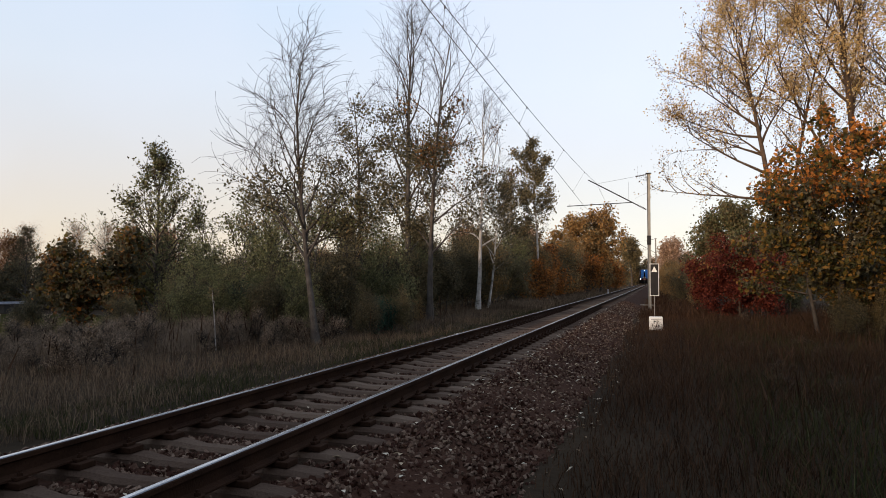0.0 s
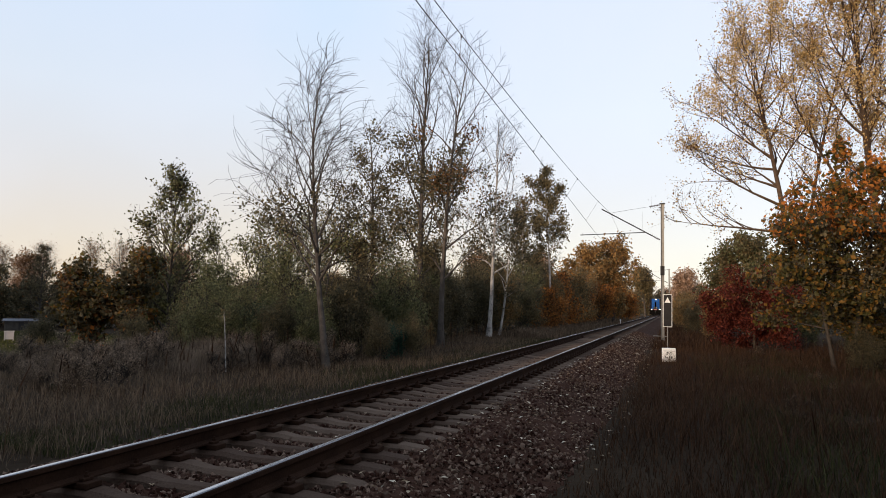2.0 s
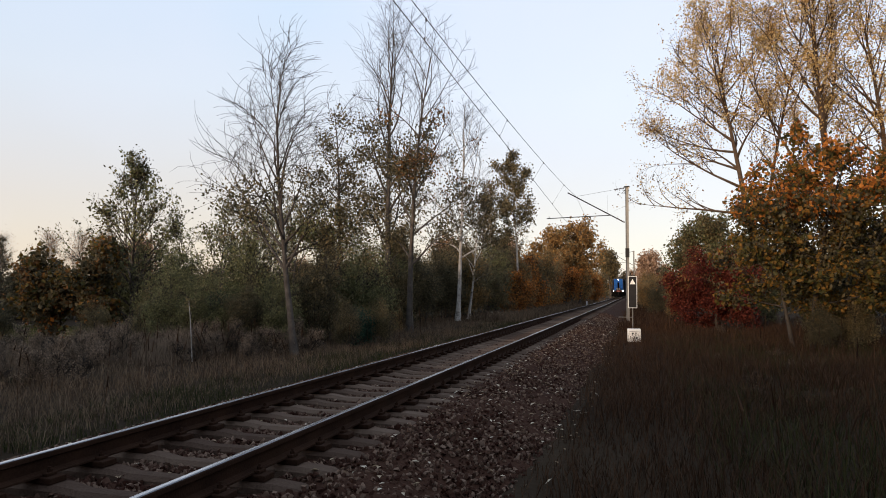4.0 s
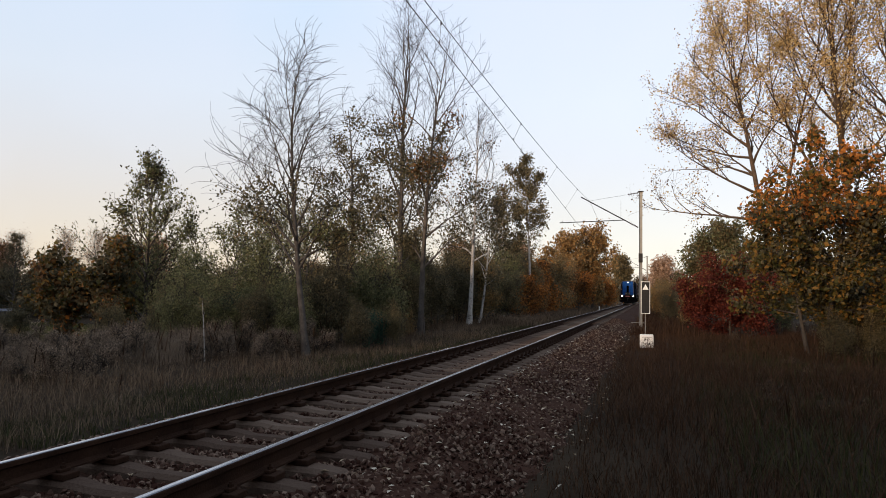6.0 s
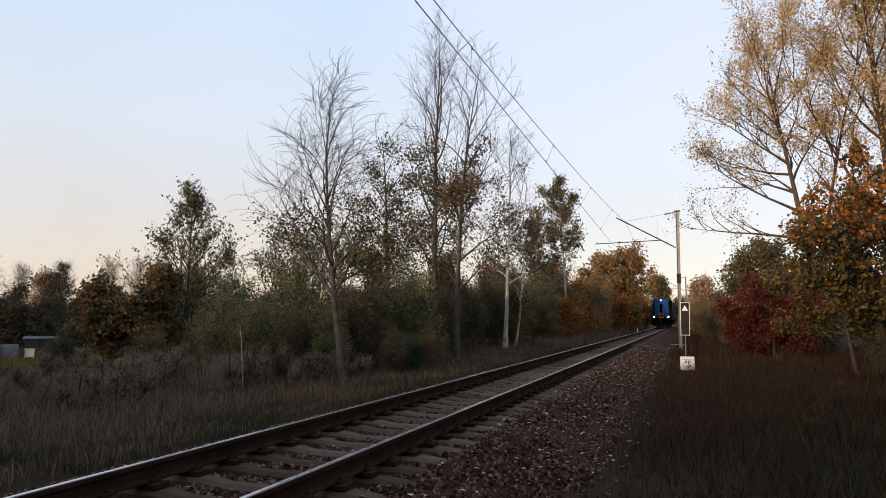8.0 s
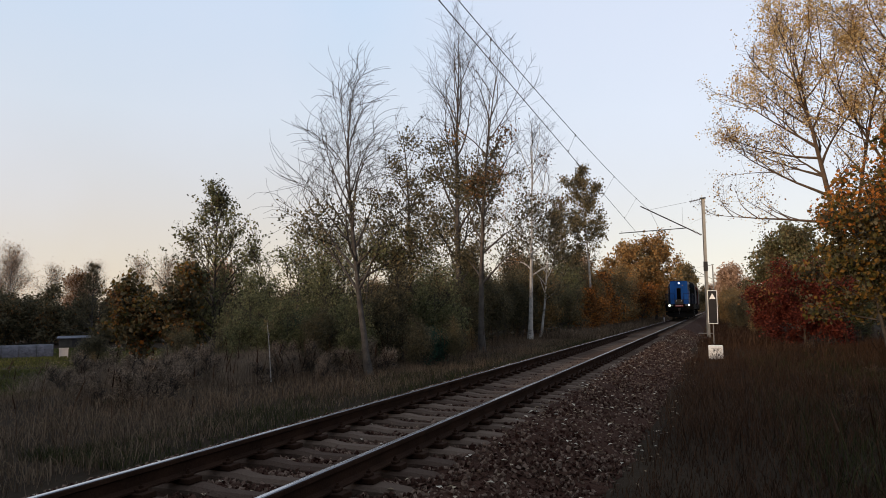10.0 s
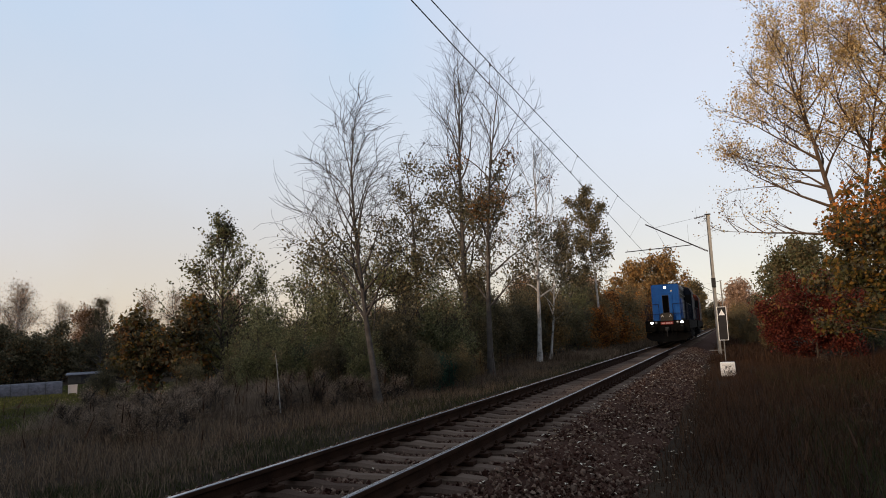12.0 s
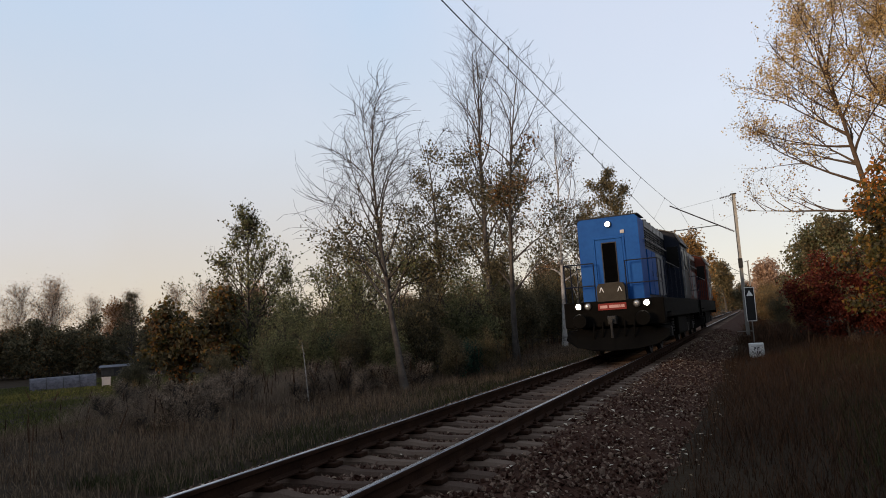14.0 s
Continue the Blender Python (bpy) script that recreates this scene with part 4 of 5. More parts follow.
def weed_stalks():
    """Dark upright seed stalks standing in the grass."""
    rng = random.Random(6)
    tubes, bear = [], []
    for k in range(300):
        if k < 190:
            x, y = rng.uniform(-17, -7.2), rng.uniform(5, 30)
        else:
            x, y = rng.uniform(0.2, 9), rng.uniform(6, 28)
        h = rng.uniform(0.6, 1.25)
        t = bend(rng, (x, y, ground_z(x, y)), (rng.gauss(0, 0.06), rng.gauss(0, 0.06), 1), h, 4, 0.05, 0)
        tubes.append((t, 0.006, 0.003, 3))
        tubes.append((t[-2:], 0.012, 0.004, 5))
    v, f = tube_mesh(tubes)
    tagged(pydata("seed_stalks", v, f, M["grass_brown"]), "dark dry seed stalks standing in the grass", "weeds", kind="stuff")


weed_stalks()


# ---- overhead line ----
WIRE = [(-24, -2.75), (9.7, -3.44), (40, -4.10), (104, -3.30), (168, -4.1), (232, -3.3)]


def wire_x(y):
    for (ya, xa), (yb, xb) in zip(WIRE, WIRE[1:]):
        if ya <= y <= yb:
            return xa + (xb - xa) * (y - ya) / (yb - ya)
    return WIRE[-1][1]


def carrier_x(y):
    pts = [(-24, -3.40), (9.7, -3.44), (40, -3.34), (104, -3.30), (232, -3.30)]
    for (ya, xa), (yb, xb) in zip(pts, pts[1:]):
        if ya <= y <= yb:
            return xa + (xb - xa) * (y - ya) / (yb - ya)
    return pts[-1][1]


def messenger(y):
    k = (y + 24) % 64
    return 5.98 + 0.91 * ((k - 32) / 32) ** 2


def overhead_wire():
    root = tagged(new("overhead_line"), "two dark overhead wires joined by thin droppers", "overhead wire")
    ys = [-24 + i * 2 for i in range(129)]
    tubes = [([Vector((wire_x(y), y, 5.6)) for y in ys], 0.0085, 0.0085, 6)]
    v, f = tube_mesh(tubes)
    pydata("contact_wire", v, f, M["copper"], root)
    v, f = tube_mesh([([Vector((carrier_x(y), y, messenger(y))) for y in ys], 0.008, 0.008, 6)])
    pydata("carrier_wire", v, f, M["copper"], root)
    y = -19.0
    while y < 170:
        if abs((y - 40) % 64) > 3:
            bm = B()
            x = wire_x(y)
            rod(bm, (x, y, 5.6), (carrier_x(y), y, messenger(y)), 0.004, 5)
            rod(bm, (x, y, 5.595), (x, y, 5.66), 0.015, 6)
            rod(bm, (carrier_x(y), y, messenger(y) - 0.05), (carrier_x(y), y, messenger(y) + 0.015), 0.016, 6)
            part("dropper", bm, M["copper"], root)
        y += 7.45


overhead_wire()


def mast(y, x, lean, tip, label):
    root = tagged(new("line_mast"), label, "mast", "overhead line masts")
    bm = B()
    for s in (-1, 1):
        box(bm, s * 0.085 - 0.007, s * 0.085 + 0.007, -0.09, 0.09, 0, 7.95, 0.002)
    box(bm, -0.078, 0.078, -0.005, 0.005, 0, 7.95)
    part("pole", bm, M["galv"], root)
    bm = B()
    box(bm, -0.35, 0.35, -0.35, 0.35, -0.3, 0.16, 0.03)
    part("footing", bm, M["concrete"], root)
    bm = B()
    box(bm, -0.115, 0.115, -0.115, -0.092, 3.84, 4.36, 0.004)
    part("plate", bm, M["black"], root, "small black plate")
    bm = B()
    box(bm, -0.16, 0.16, -0.14, 0.14, 7.945, 7.985, 0.004)
    part("cap", bm, M["iron"], root)
    # cantilever: sloping tube, tie, registration tube, insulators
    o = 0.6

    def insulator(a, b):
        bm = B()
        a, b = Vector(a), Vector(b)
        rod(bm, a, b, 0.018, 8)
        for k in range(7):
            p = a.lerp(b, 0.1 + 0.8 * k / 6)
            d = (b - a).normalized() * 0.012
            rod(bm, p - d * 1.6, p + d * 1.6, 0.062, 10, 0.04)
        part("insulator", bm, M["ceramic"], root)
    a, t = Vector((-0.13, 0, 5.27 + o)), Vector((tip, 0, 7.12 + o))
    d = (t - a).normalized()
    insulator(a, a + d * 0.55)
    bm = B()
    rod(bm, a + d * 0.5, t, 0.034, 8)
    part("cantilever_tube", bm, M["iron"], root)
    b = Vector((-0.12, 0, 7.30 + o))
    e = Vector((tip + 0.55, 0, 6.89 + o))
    db = (e - b).normalized()
    insulator(b, b + db * 0.62)
    bm = B()
    rod(bm, b + db * 0.7, e, 0.007, 6)
    part("tie_rod", bm, M["iron"], root)
    bm = B()
    r0 = a.lerp(t, 0.24)
    rod(bm, r0, (tip - 1.25, 0, 5.60 + o), 0.025, 8)
    rod(bm, (tip - 1.1, 0, 5.60 + o), (tip - 1.1, 0, 5.72 + o), 0.012, 6)
    part("registration_arm", bm, M["iron"], root)
    bm = B()
    rod(bm, a.lerp(t, 0.30), (a.lerp(t, 0.30).x, 0, 6.9 + o), 0.005, 5)
    part("hanger", bm, M["iron"], root)
    root.matrix_basis = pose(x, y, -0.6, 0, lean, 0)
    return root


mast(40.0, -0.50, 0.45, -3.40, "galvanised steel overhead line mast beside the track")
mast(104.0, -0.33, 0.3, -3.2, "distant galvanised overhead line mast")
mast(168.0, -0.33, 0.2, -3.4, "far galvanised overhead line mast")
mast(232.0, -0.33, 0.2, -3.3, "far galvanised overhead line mast")
mast(-24.0, -0.50, 0.0, -3.2, "galvanised overhead line mast behind the viewer")


# ---- signs ----
def marker_board():
    root = tagged(new("marker_board"), "tall black signal marker board with white triangle and border", "sign")
    bm = B()
    rod(bm, (0, 0.02, -0.75), (0, 0.02, 1.98), 0.024, 10)
    part("post", bm, M["galv"], root)
    bm = B()
    box(bm, -0.205, 0.205, -0.02, 0.0, 0.47, 1.99, 0.004)
    part("panel", bm, M["black"], root)
    bm = B()
    for x0, x1, z0, z1 in ((-0.205, -0.18, 0.47, 1.99), (0.18, 0.205, 0.47, 1.99), (-0.18, 0.18, 0.47, 0.495), (-0.18, 0.18, 1.965, 1.99)):
        box(bm, x0, x1, -0.028, -0.021, z0, z1)
    part("border", bm, M["white"], root)
    bm = B()
    sheet(bm, [(-0.135, 1.60), (0.135, 1.60), (0.0, 1.86)], -0.028, -0.0215)
    part("triangle", bm, M["white"], root)
    bm = B()
    box(bm, -0.65, 0.02, 0.01, 0.03, 0.02, 0.05, 0.003)
    part("bracket", bm, M["galv"], root)
    root.matrix_basis = pose(-0.195, 33.0, 0.0, 0, 0.6, 3)
    return root


marker_board()


def distance_stone():
    root = tagged(new("distance_stone"), "low white painted distance stone in dark weeds", "milestone")
    bm = B()
    box(bm, -0.275, 0.275, -0.10, 0.10, 0, 0.62, 0.03)
    part("stone", bm, M["white"], root)
    bm = B()
    for x0, x1, z0, z1 in ((-0.2, 0.2, 0.50, 0.512), (-0.10, -0.02, 0.40, 0.46), (-0.10, -0.06, 0.34, 0.39), (0.02, 0.045, 0.33, 0.46), (0.045, 0.10, 0.43, 0.46),
                           (-0.16, -0.135, 0.22, 0.31), (-0.10, -0.03, 0.22, 0.25), (0.0, 0.025, 0.2, 0.31), (0.07, 0.13, 0.2, 0.29)):
        box(bm, x0, x1, -0.106, -0.100, z0, z1)
    part("marking", bm, M["marking"], root, "dark unreadable marks")
    root.matrix_basis = pose(-0.115, 26.0, -0.68, 2, 0, 4) @ Matrix.Scale(0.88, 4)
    return root


distance_stone()


def peg():
    root = tagged(new("marker_peg"), "small white marker peg beside the far rail", "peg")
    bm = B()
    box(bm, -0.05, 0.05, -0.05, 0.05, 0, 0.50, 0.012)
    part("post", bm, M["white"], root)
    bm = B()
    box(bm, -0.075, 0.075, -0.075, 0.075, 0.502, 0.57, 0.015)
    part("cap", bm, M["white"], root)
    root.matrix_basis = pose(-5.9, 84.0, -0.5)


peg()


# ---- gardens ----
def polytunnel():
    root = tagged(new("polytunnel"), "low garden polytunnel under weathered grey sheeting", "greenhouse")
    arc = [(1.1 * math.cos(a), 1.15 * math.sin(a)) for a in [math.pi * k / 12 for k in range(13)]]
    inner = [(x * 0.97, z * 0.97) for x, z in arc]
    for k in range(4):
        bm = B()
        sheet(bm, arc + inner[::-1], -2.7 + k * 1.08, -2.7 + k * 1.08 + 1.04)
        part("sheet", bm, M["plastic"], root)
    for k in range(5):
        bm = B()
        for p, q in zip(arc, arc[1:]):
            rod(bm, (p[0], -2.71 + k * 1.08, p[1]), (q[0], -2.71 + k * 1.08, q[1]), 0.02, 5)
        part("hoop", bm, M["iron"], root)
    bm = B()
    sheet(bm, inner, -2.70, -2.66)
    part("end_wall", bm, M["board"], root)
    root.matrix_basis = pose(-42.7, 31.0, ground_z(-43, 30) - 0.2, 0, 0, -35) @ Matrix.Scale(0.9, 4)


polytunnel()


def shed():
    root = tagged(new("garden_shed"), "low grey board garden shed with pale flat roof", "shed")
    bm = B()
    box(bm, -2.2, 2.2, -1.3, 1.3, 0, 1.7)
    part("wall", bm, M["board"], root)
    for k in range(22):
        bm = B()
        box(bm, -2.2 + k * 0.2, -2.2 + k * 0.2 + 0.185, -1.325, -1.3025, 0.02, 1.66)
        part("board", bm, M["board"], root)
    bm = B()
    sheet(bm, [(-1.6, 1.66), (1.6, 1.9), (1.6, 2.0), (-1.6, 1.76)], -2.5, 2.5, "x")
    part("roof", bm, M["roofing"], root, "pale grey sloping roof")
    bm = B()
    box(bm, -0.4, 0.4, -1.34, -1.326, 0.05, 1.5)
    part("door", bm, M["iron"], root)
    root.matrix_basis = pose(-52.5, 42.5, ground_z(-52, 42) - 0.15, 0, 0, 50) @ Matrix.Scale(0.56, 4)


shed()


def hutch():
    root = tagged(new("wooden_frame"), "small pale wooden frame standing on the garden grass", "frame")
    for x in (-0.35, 0.35):
        bm = B()
        box(bm, x - 0.04, x + 0.04, -0.04, 0.04, 0, 0.95, 0.006)
        part("post", bm, M["plaster"], root)
    bm = B()
    box(bm, -0.42, 0.42, -0.045, 0.045, 0.95, 1.05, 0.006)
    part("rail", bm, M["plaster"], root)
    bm = B()
    box(bm, -0.31, 0.31, -0.012, 0.012, 0.25, 0.949, 0.004)
    part("panel", bm, M["plaster"], root)
    root.matrix_basis = pose(-38.3, 30.2, ground_z(-35, 28) - 0.03, 0, 0, 50) @ Matrix.Scale(0.65, 4)


hutch()


def apartment_house():
    """Grey tall building far off beyond the birches."""
    root = tagged(new("apartment_building"), "distant pale grey apartment building behind birches", "building")
    bm = B()
    box(bm, -8, 8, -6, 6, 0, 15)
    part("wall", bm, M["plaster"], root)
    bm = B()
    box(bm, -8.2, 8.2, -6.2, 6.2, 15.003, 15.4)
    part("roof", bm, M["roofing"], root)
    for f in range(5):
        for k in range(6):
            bm = B()
            box(bm, -6.9 + k * 2.5, -5.6 + k * 2.5, -6.06, -6.003, 1.0 + f * 2.9, 2.4 + f * 2.9)
            part("window", bm, M["glass_dark"], root)
    root.matrix_basis = pose(-119.0, 62.0, -1.6, 0, 0, 60)


apartment_house()
tree("snapped_sapling", "thin pale dead stem standing in the grass", "tree", 61, (-11.31, 15.2), "bark_birch", [("leaf_olive", 60, 0.08, 1, 4, 0.1)],
     h=1.75, r=0.019, lean=(-0.08, 0), start=0.7, limbs=2, reach=0.12, sub=1, twigs=1, trunk_wob=0.01)


# ---- locomotives ----
def locomotive(name, label, hood, front, cab, band):
    """A hood locomotive, its front at y = 0 towards -y, rail tops at z = 0."""
    root = tagged(new(name), label, "locomotive")
    P = lambda n, bm, mat, label="": part(n, bm, mat, root, label)
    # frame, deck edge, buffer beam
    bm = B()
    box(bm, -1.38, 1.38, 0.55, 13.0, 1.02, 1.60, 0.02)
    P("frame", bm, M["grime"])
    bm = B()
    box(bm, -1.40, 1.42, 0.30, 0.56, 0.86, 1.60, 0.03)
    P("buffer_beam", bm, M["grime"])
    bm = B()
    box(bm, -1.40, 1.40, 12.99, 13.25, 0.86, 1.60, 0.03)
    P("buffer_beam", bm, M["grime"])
    for s in (-1, 1):
        for y, d in ((0.30, -1), (13.25, 1)):
            bm = B()
            rod(bm, (s * 0.875, y, 1.05), (s * 0.875, y + d * 0.36, 1.05), 0.095, 14)
            rod(bm, (s * 0.875, y + d * 0.35, 1.05), (s * 0.875, y + d * 0.42, 1.05), 0.215, 20, 0.19)
            P("buffer", bm, M["grime"])
    bm = B()
    box(bm, -0.12, 0.12, 0.02, 0.30, 0.92, 1.16, 0.03)
    rod(bm, (0, -0.10, 1.04), (0, 0.05, 1.04), 0.05, 10)
    rod(bm, (0, -0.06, 1.04), (0, -0.06, 0.55), 0.035, 8)
    P("coupling", bm, M["iron"])
    # snow plough: two raked blades
    bm = B()
    rows = []
    for x, back, low in ((-1.40, 0.34, 0.50), (-1.1, 0.26, 0.30), (-0.6, 0.06, 0.21), (0.0, -0.06, 0.18), (0.65, 0.06, 0.21), (1.15, 0.26, 0.30), (1.48, 0.34, 0.50)):
        mid = (low + 0.80) / 2
        prof = [(0.36, 0.80), (0.14, mid + 0.06), (-0.06, low + 0.02), (0.0, low), (0.20, mid), (0.44, 0.78)]
        rows.append([bm.verts.new((x, q[0] + back, q[1])) for q in prof])
    for a, b in zip(rows, rows[1:]):
        for i in range(6):
            bm.faces.new((a[i], a[(i + 1) % 6], b[(i + 1) % 6], b[i]))
    bm.faces.new(rows[0])
    bm.faces.new(rows[-1][::-1])
    bmesh.ops.recalc_face_normals(bm, faces=bm.faces)
    P("snow_plough", bm, M["grime"])
    for x in (-0.55, -0.3, 0.32, 0.58):
        bm = B()
        tubes, _ = [([Vector((x, 0.27, 1.0)), Vector((x, 0.18, 0.82)), Vector((x, 0.14, 0.62)), Vector((x, 0.2, 0.5))], 0.026, 0.026, 7)], 0
        v, f = tube_mesh(tubes)
        bm.free()
        pydata("brake_hose", v, f, M["grime"], root)
    # long hood: front block with chamfered roof edges, then the engine bay
    arch = [(-0.875, 1.60), (-0.875, 3.93), (-0.85, 3.99), (-0.80, 4.03), (0.80, 4.03), (0.85, 3.99), (0.875, 3.93), (0.875, 1.60)]
    bm = B()
    sheet(bm, arch, 0.62, 1.70)
    P("front_hood", bm, M[front])
    bm = B()
    sheet(bm, [(x * 0.985, min(z, 3.90)) if z > 3.9 else (x * 0.985, z) for x, z in arch], 1.702, 6.6)
    P("engine_hood", bm, M[hood])
    bm = B()
    box(bm, -0.90, 0.90, 0.60, 1.75, 4.032, 4.065, 0.01)
    P("roof_edge", bm, M["iron"])
    for k in range(5):
        for s in (-1, 1):
            bm = B()
            box(bm, s * 0.862 - 0.014, s * 0.862 + 0.026 * s + 0.014 * (1 if s > 0 else 1), 1.85 + k * 0.95, 2.70 + k * 0.95, 1.72, 3.10, 0.008)
            door = P("hood_door", bm, M["loco_grey" if k in (2, 3) else (front if k < 2 else hood)])
            bm = B()
            box(bm, s * 0.905 - 0.012, s * 0.905 + 0.012, 2.58 + k * 0.95, 2.62 + k * 0.95, 2.3, 2.45)
            part("handle", bm, M["iron"], door)
            bm = B()
            for j in range(7):
                box(bm, s * 0.875 - 0.015, s * 0.875 + 0.015, 1.88 + k * 0.95, 2.66 + k * 0.95, 3.2 + j * 0.075, 3.235 + j * 0.075)
            P("louvre", bm, M["iron"])
    bm = B()
    sheet(bm, [(-0.55, 3.9), (-0.50, 4.12), (0.50, 4.12), (0.55, 3.9)], 2.1, 4.1)
    P("roof_fan_housing", bm, M["loco_roof"])
    for y in (4.6, 5.2, 5.8):
        bm = B()
        rod(bm, (0.25, y, 3.88), (0.25, y, 4.16), 0.13, 14)
        P("exhaust", bm, M["iron"])
    for s in (-1, 1):
        for y0, y1 in ((1.76, 2.6), (2.66, 3.5), (3.72, 4.5), (4.56, 5.4), (5.6, 6.5)):
            bm = B()
            box(bm, s * 0.80 - 0.1, s * 0.80 + 0.1, y0, y1, 3.77, 4.0, 0.012)
            P("roof_panel", bm, M["roof_pale"])
        for y in (2.63, 3.61, 5.5):
            bm = B()
            box(bm, s * 0.80 - 0.05, s * 0.80 + 0.05, y - 0.03, y + 0.03, 3.905, 4.1, 0.006)
            P("lifting_eye", bm, M["iron"])
    # front face: door with a dark slot of glass, lamp, plates
    bm = B()
    for x0, x1, z0, z1 in ((-0.46, -0.40, 1.62, 3.45), (0.40, 0.46, 1.62, 3.45), (-0.40, 0.40, 3.39, 3.45)):
        box(bm, x0, x1, 0.585, 0.622, z0, z1, 0.008)
    P("door_frame", bm, M[front])
    bm = B()
    box(bm, -0.39, 0.39, 0.60, 0.618, 1.62, 3.38, 0.006)
    d = P("front_door", bm, M[front])
    bm = B()
    box(bm, -0.19, 0.19, 0.585, 0.599, 2.12, 3.27, 0.004)
    part("window", bm, M["recess"], d, "tall dark window slot")
    bm = B()
    for x0, x1, z0, z1 in ((-0.215, -0.19, 2.095, 3.295), (0.19, 0.215, 2.095, 3.295), (-0.19, 0.19, 2.095, 2.12), (-0.19, 0.19, 3.27, 3.295)):
        box(bm, x0, x1, 0.578, 0.600, z0, z1)
    part("window_seal", bm, M["iron"], d)

    def lamp(x, y, z, r, mat, n="headlamp"):
        bm = B()
        rod(bm, (x, y + 0.06, z), (x, y - 0.05, z), r + 0.025, 20)
        ob = P(n, bm, M["iron"])
        bm = B()
        bmesh.ops.create_uvsphere(bm, u_segments=16, v_segments=8, radius=r, matrix=Matrix.Translation((x, y - 0.045, z)) @ Matrix.Diagonal((1, 0.35, 1, 1)))
        part("lens", bm, M[mat], ob, "glowing lens" if mat == "lamp_on" else "unlit lens")
    lamp(0.03, 0.60, 3.82, 0.07, "lamp_on")
    lamp(-0.96, 0.29, 1.47, 0.078, "lamp_on")
    lamp(0.96, 0.29, 1.47, 0.078, "lamp_on")
    lamp(-0.69, 0.29, 1.47, 0.075, "lamp_off", "marker_lamp")
    lamp(0.69, 0.29, 1.47, 0.075, "lamp_off", "marker_lamp")
    bm = B()
    box(bm, 0.36, 0.48, 0.585, 0.617, 3.52, 3.62, 0.004)
    P("small_plate", bm, M["lamp_off"])
    bm = B()
    box(bm, -0.40, 0.40, 0.284, 0.298, 1.33, 1.52, 0.004)
    pl = P("number_plate", bm, M["plate_red"], "red plate with pale bars")
    for x0, x1 in ((-0.345, -0.135), (-0.085, 0.185), (0.2, 0.235), (0.255, 0.345)):
        part("bar", box(B(), x0, x1, 0.279, 0.2835, 1.385, 1.465), M["plate_bar"], pl)
    # beige cover over the walkway end
    bm = B()
    sheet(bm, [(-0.40, 1.58), (-0.40, 1.98), (-0.34, 2.09), (0.34, 2.09), (0.40, 1.98), (0.40, 1.58)], 0.28, 0.56)
    cov = P("gangway_cover", bm, M["beige"], "dusty beige folded gangway cover")
    for s in (-1, 1):
        bm = B()
        rod(bm, (s * 0.26, 0.27, 1.98), (s * 0.31, 0.27, 1.84), 0.012, 6)
        rod(bm, (s * 0.26, 0.27, 1.98), (s * 0.2, 0.27, 1.84), 0.012, 6)
        part("clasp", bm, M["white"], cov)
    # handrails round the front platform and along the side
    def bar(n, a, b, r=0.018, mat="loco_navy"):
        P(n, rod(B(), a, b, r, 7), M[mat])
    for s in (-1, 1):
        for z in (2.05, 2.70):
            bar("handrail", (s * 0.45, 0.36, z), (s * 1.33, 0.36, z))
            bar("handrail", (s * 1.33, 0.36, z), (s * 1.33, 1.15, z))
        for x, y in ((0.45, 0.36), (1.33, 0.36), (1.33, 1.15)):
            bar("handrail_post", (s * x, y, 1.6), (s * x, y, 2.70))
        bar("side_handrail", (s * 1.33, 2.0, 2.70), (s * 1.33, 6.4, 2.70))
        for y in (2.0, 3.45, 4.95, 6.4):
            bar("handrail_post", (s * 1.33, y, 1.6), (s * 1.33, y, 2.70), 0.016)
        bar("hood_grab_rail", (s * 0.945, 1.3, 3.36), (s * 0.945, 6.5, 3.36), 0.016, "roof_pale")
        for y in (1.35, 3.0, 4.7, 6.4):
            bar("rail_bracket", (s * 0.87, y, 3.36), (s * 0.945, y, 3.36), 0.012, "roof_pale")
        for z in (0.45, 0.8, 1.15):
            bm = B()
            box(bm, s * 1.3 - 0.18, s * 1.3 + 0.18, 1.2, 1.55, z, z + 0.03, 0.005)
            P("step", bm, M["grime"])
    # cab
    bm = B()
    sheet(bm, [(-1.42, 1.60), (-1.42, 3.62), (-1.25, 3.98), (-0.8, 4.14), (0.8, 4.14), (1.25, 3.98), (1.42, 3.62), (1.42, 1.60)], 6.62, 9.3)
    P("cab", bm, M[cab])
    bm = B()
    sheet(bm, [(-1.50, 3.60), (-1.30, 4.01), (-0.82, 4.18), (0.82, 4.18), (1.30, 4.01), (1.50, 3.60), (1.46, 3.60), (1.27, 3.99), (0.8, 4.145), (-0.8, 4.145), (-1.27, 3.99), (-1.46, 3.60)], 6.5, 9.42)
    P("cab_roof", bm, M["loco_roof"])
    for s in (-1, 1):
        for y0, y1 in ((6.85, 7.75), (8.1, 9.0)):
            bm = B()
            box(bm, s * 1.424 - 0.006, s * 1.424 + 0.006, y0, y1, 2.70, 3.45, 0.003)
            P("cab_window", bm, M["glass_dark"])
            bm = B()
            for a, b, c, e in ((y0 - 0.05, y0, 2.65, 3.5), (y1, y1 + 0.05, 2.65, 3.5), (y0, y1, 2.65, 2.70), (y0, y1, 3.45, 3.5)):
                box(bm, s * 1.427 - 0.012, s * 1.427 + 0.012, a, b, c, e)
            P("window_frame", bm, M["loco_grey"])
        bm = B()
        box(bm, s * 1.15 - 0.2, s * 1.15 + 0.2, 6.604, 6.616, 2.75, 3.5, 0.003)
        P("cab_window", bm, M["glass_dark"])
        bm = B()
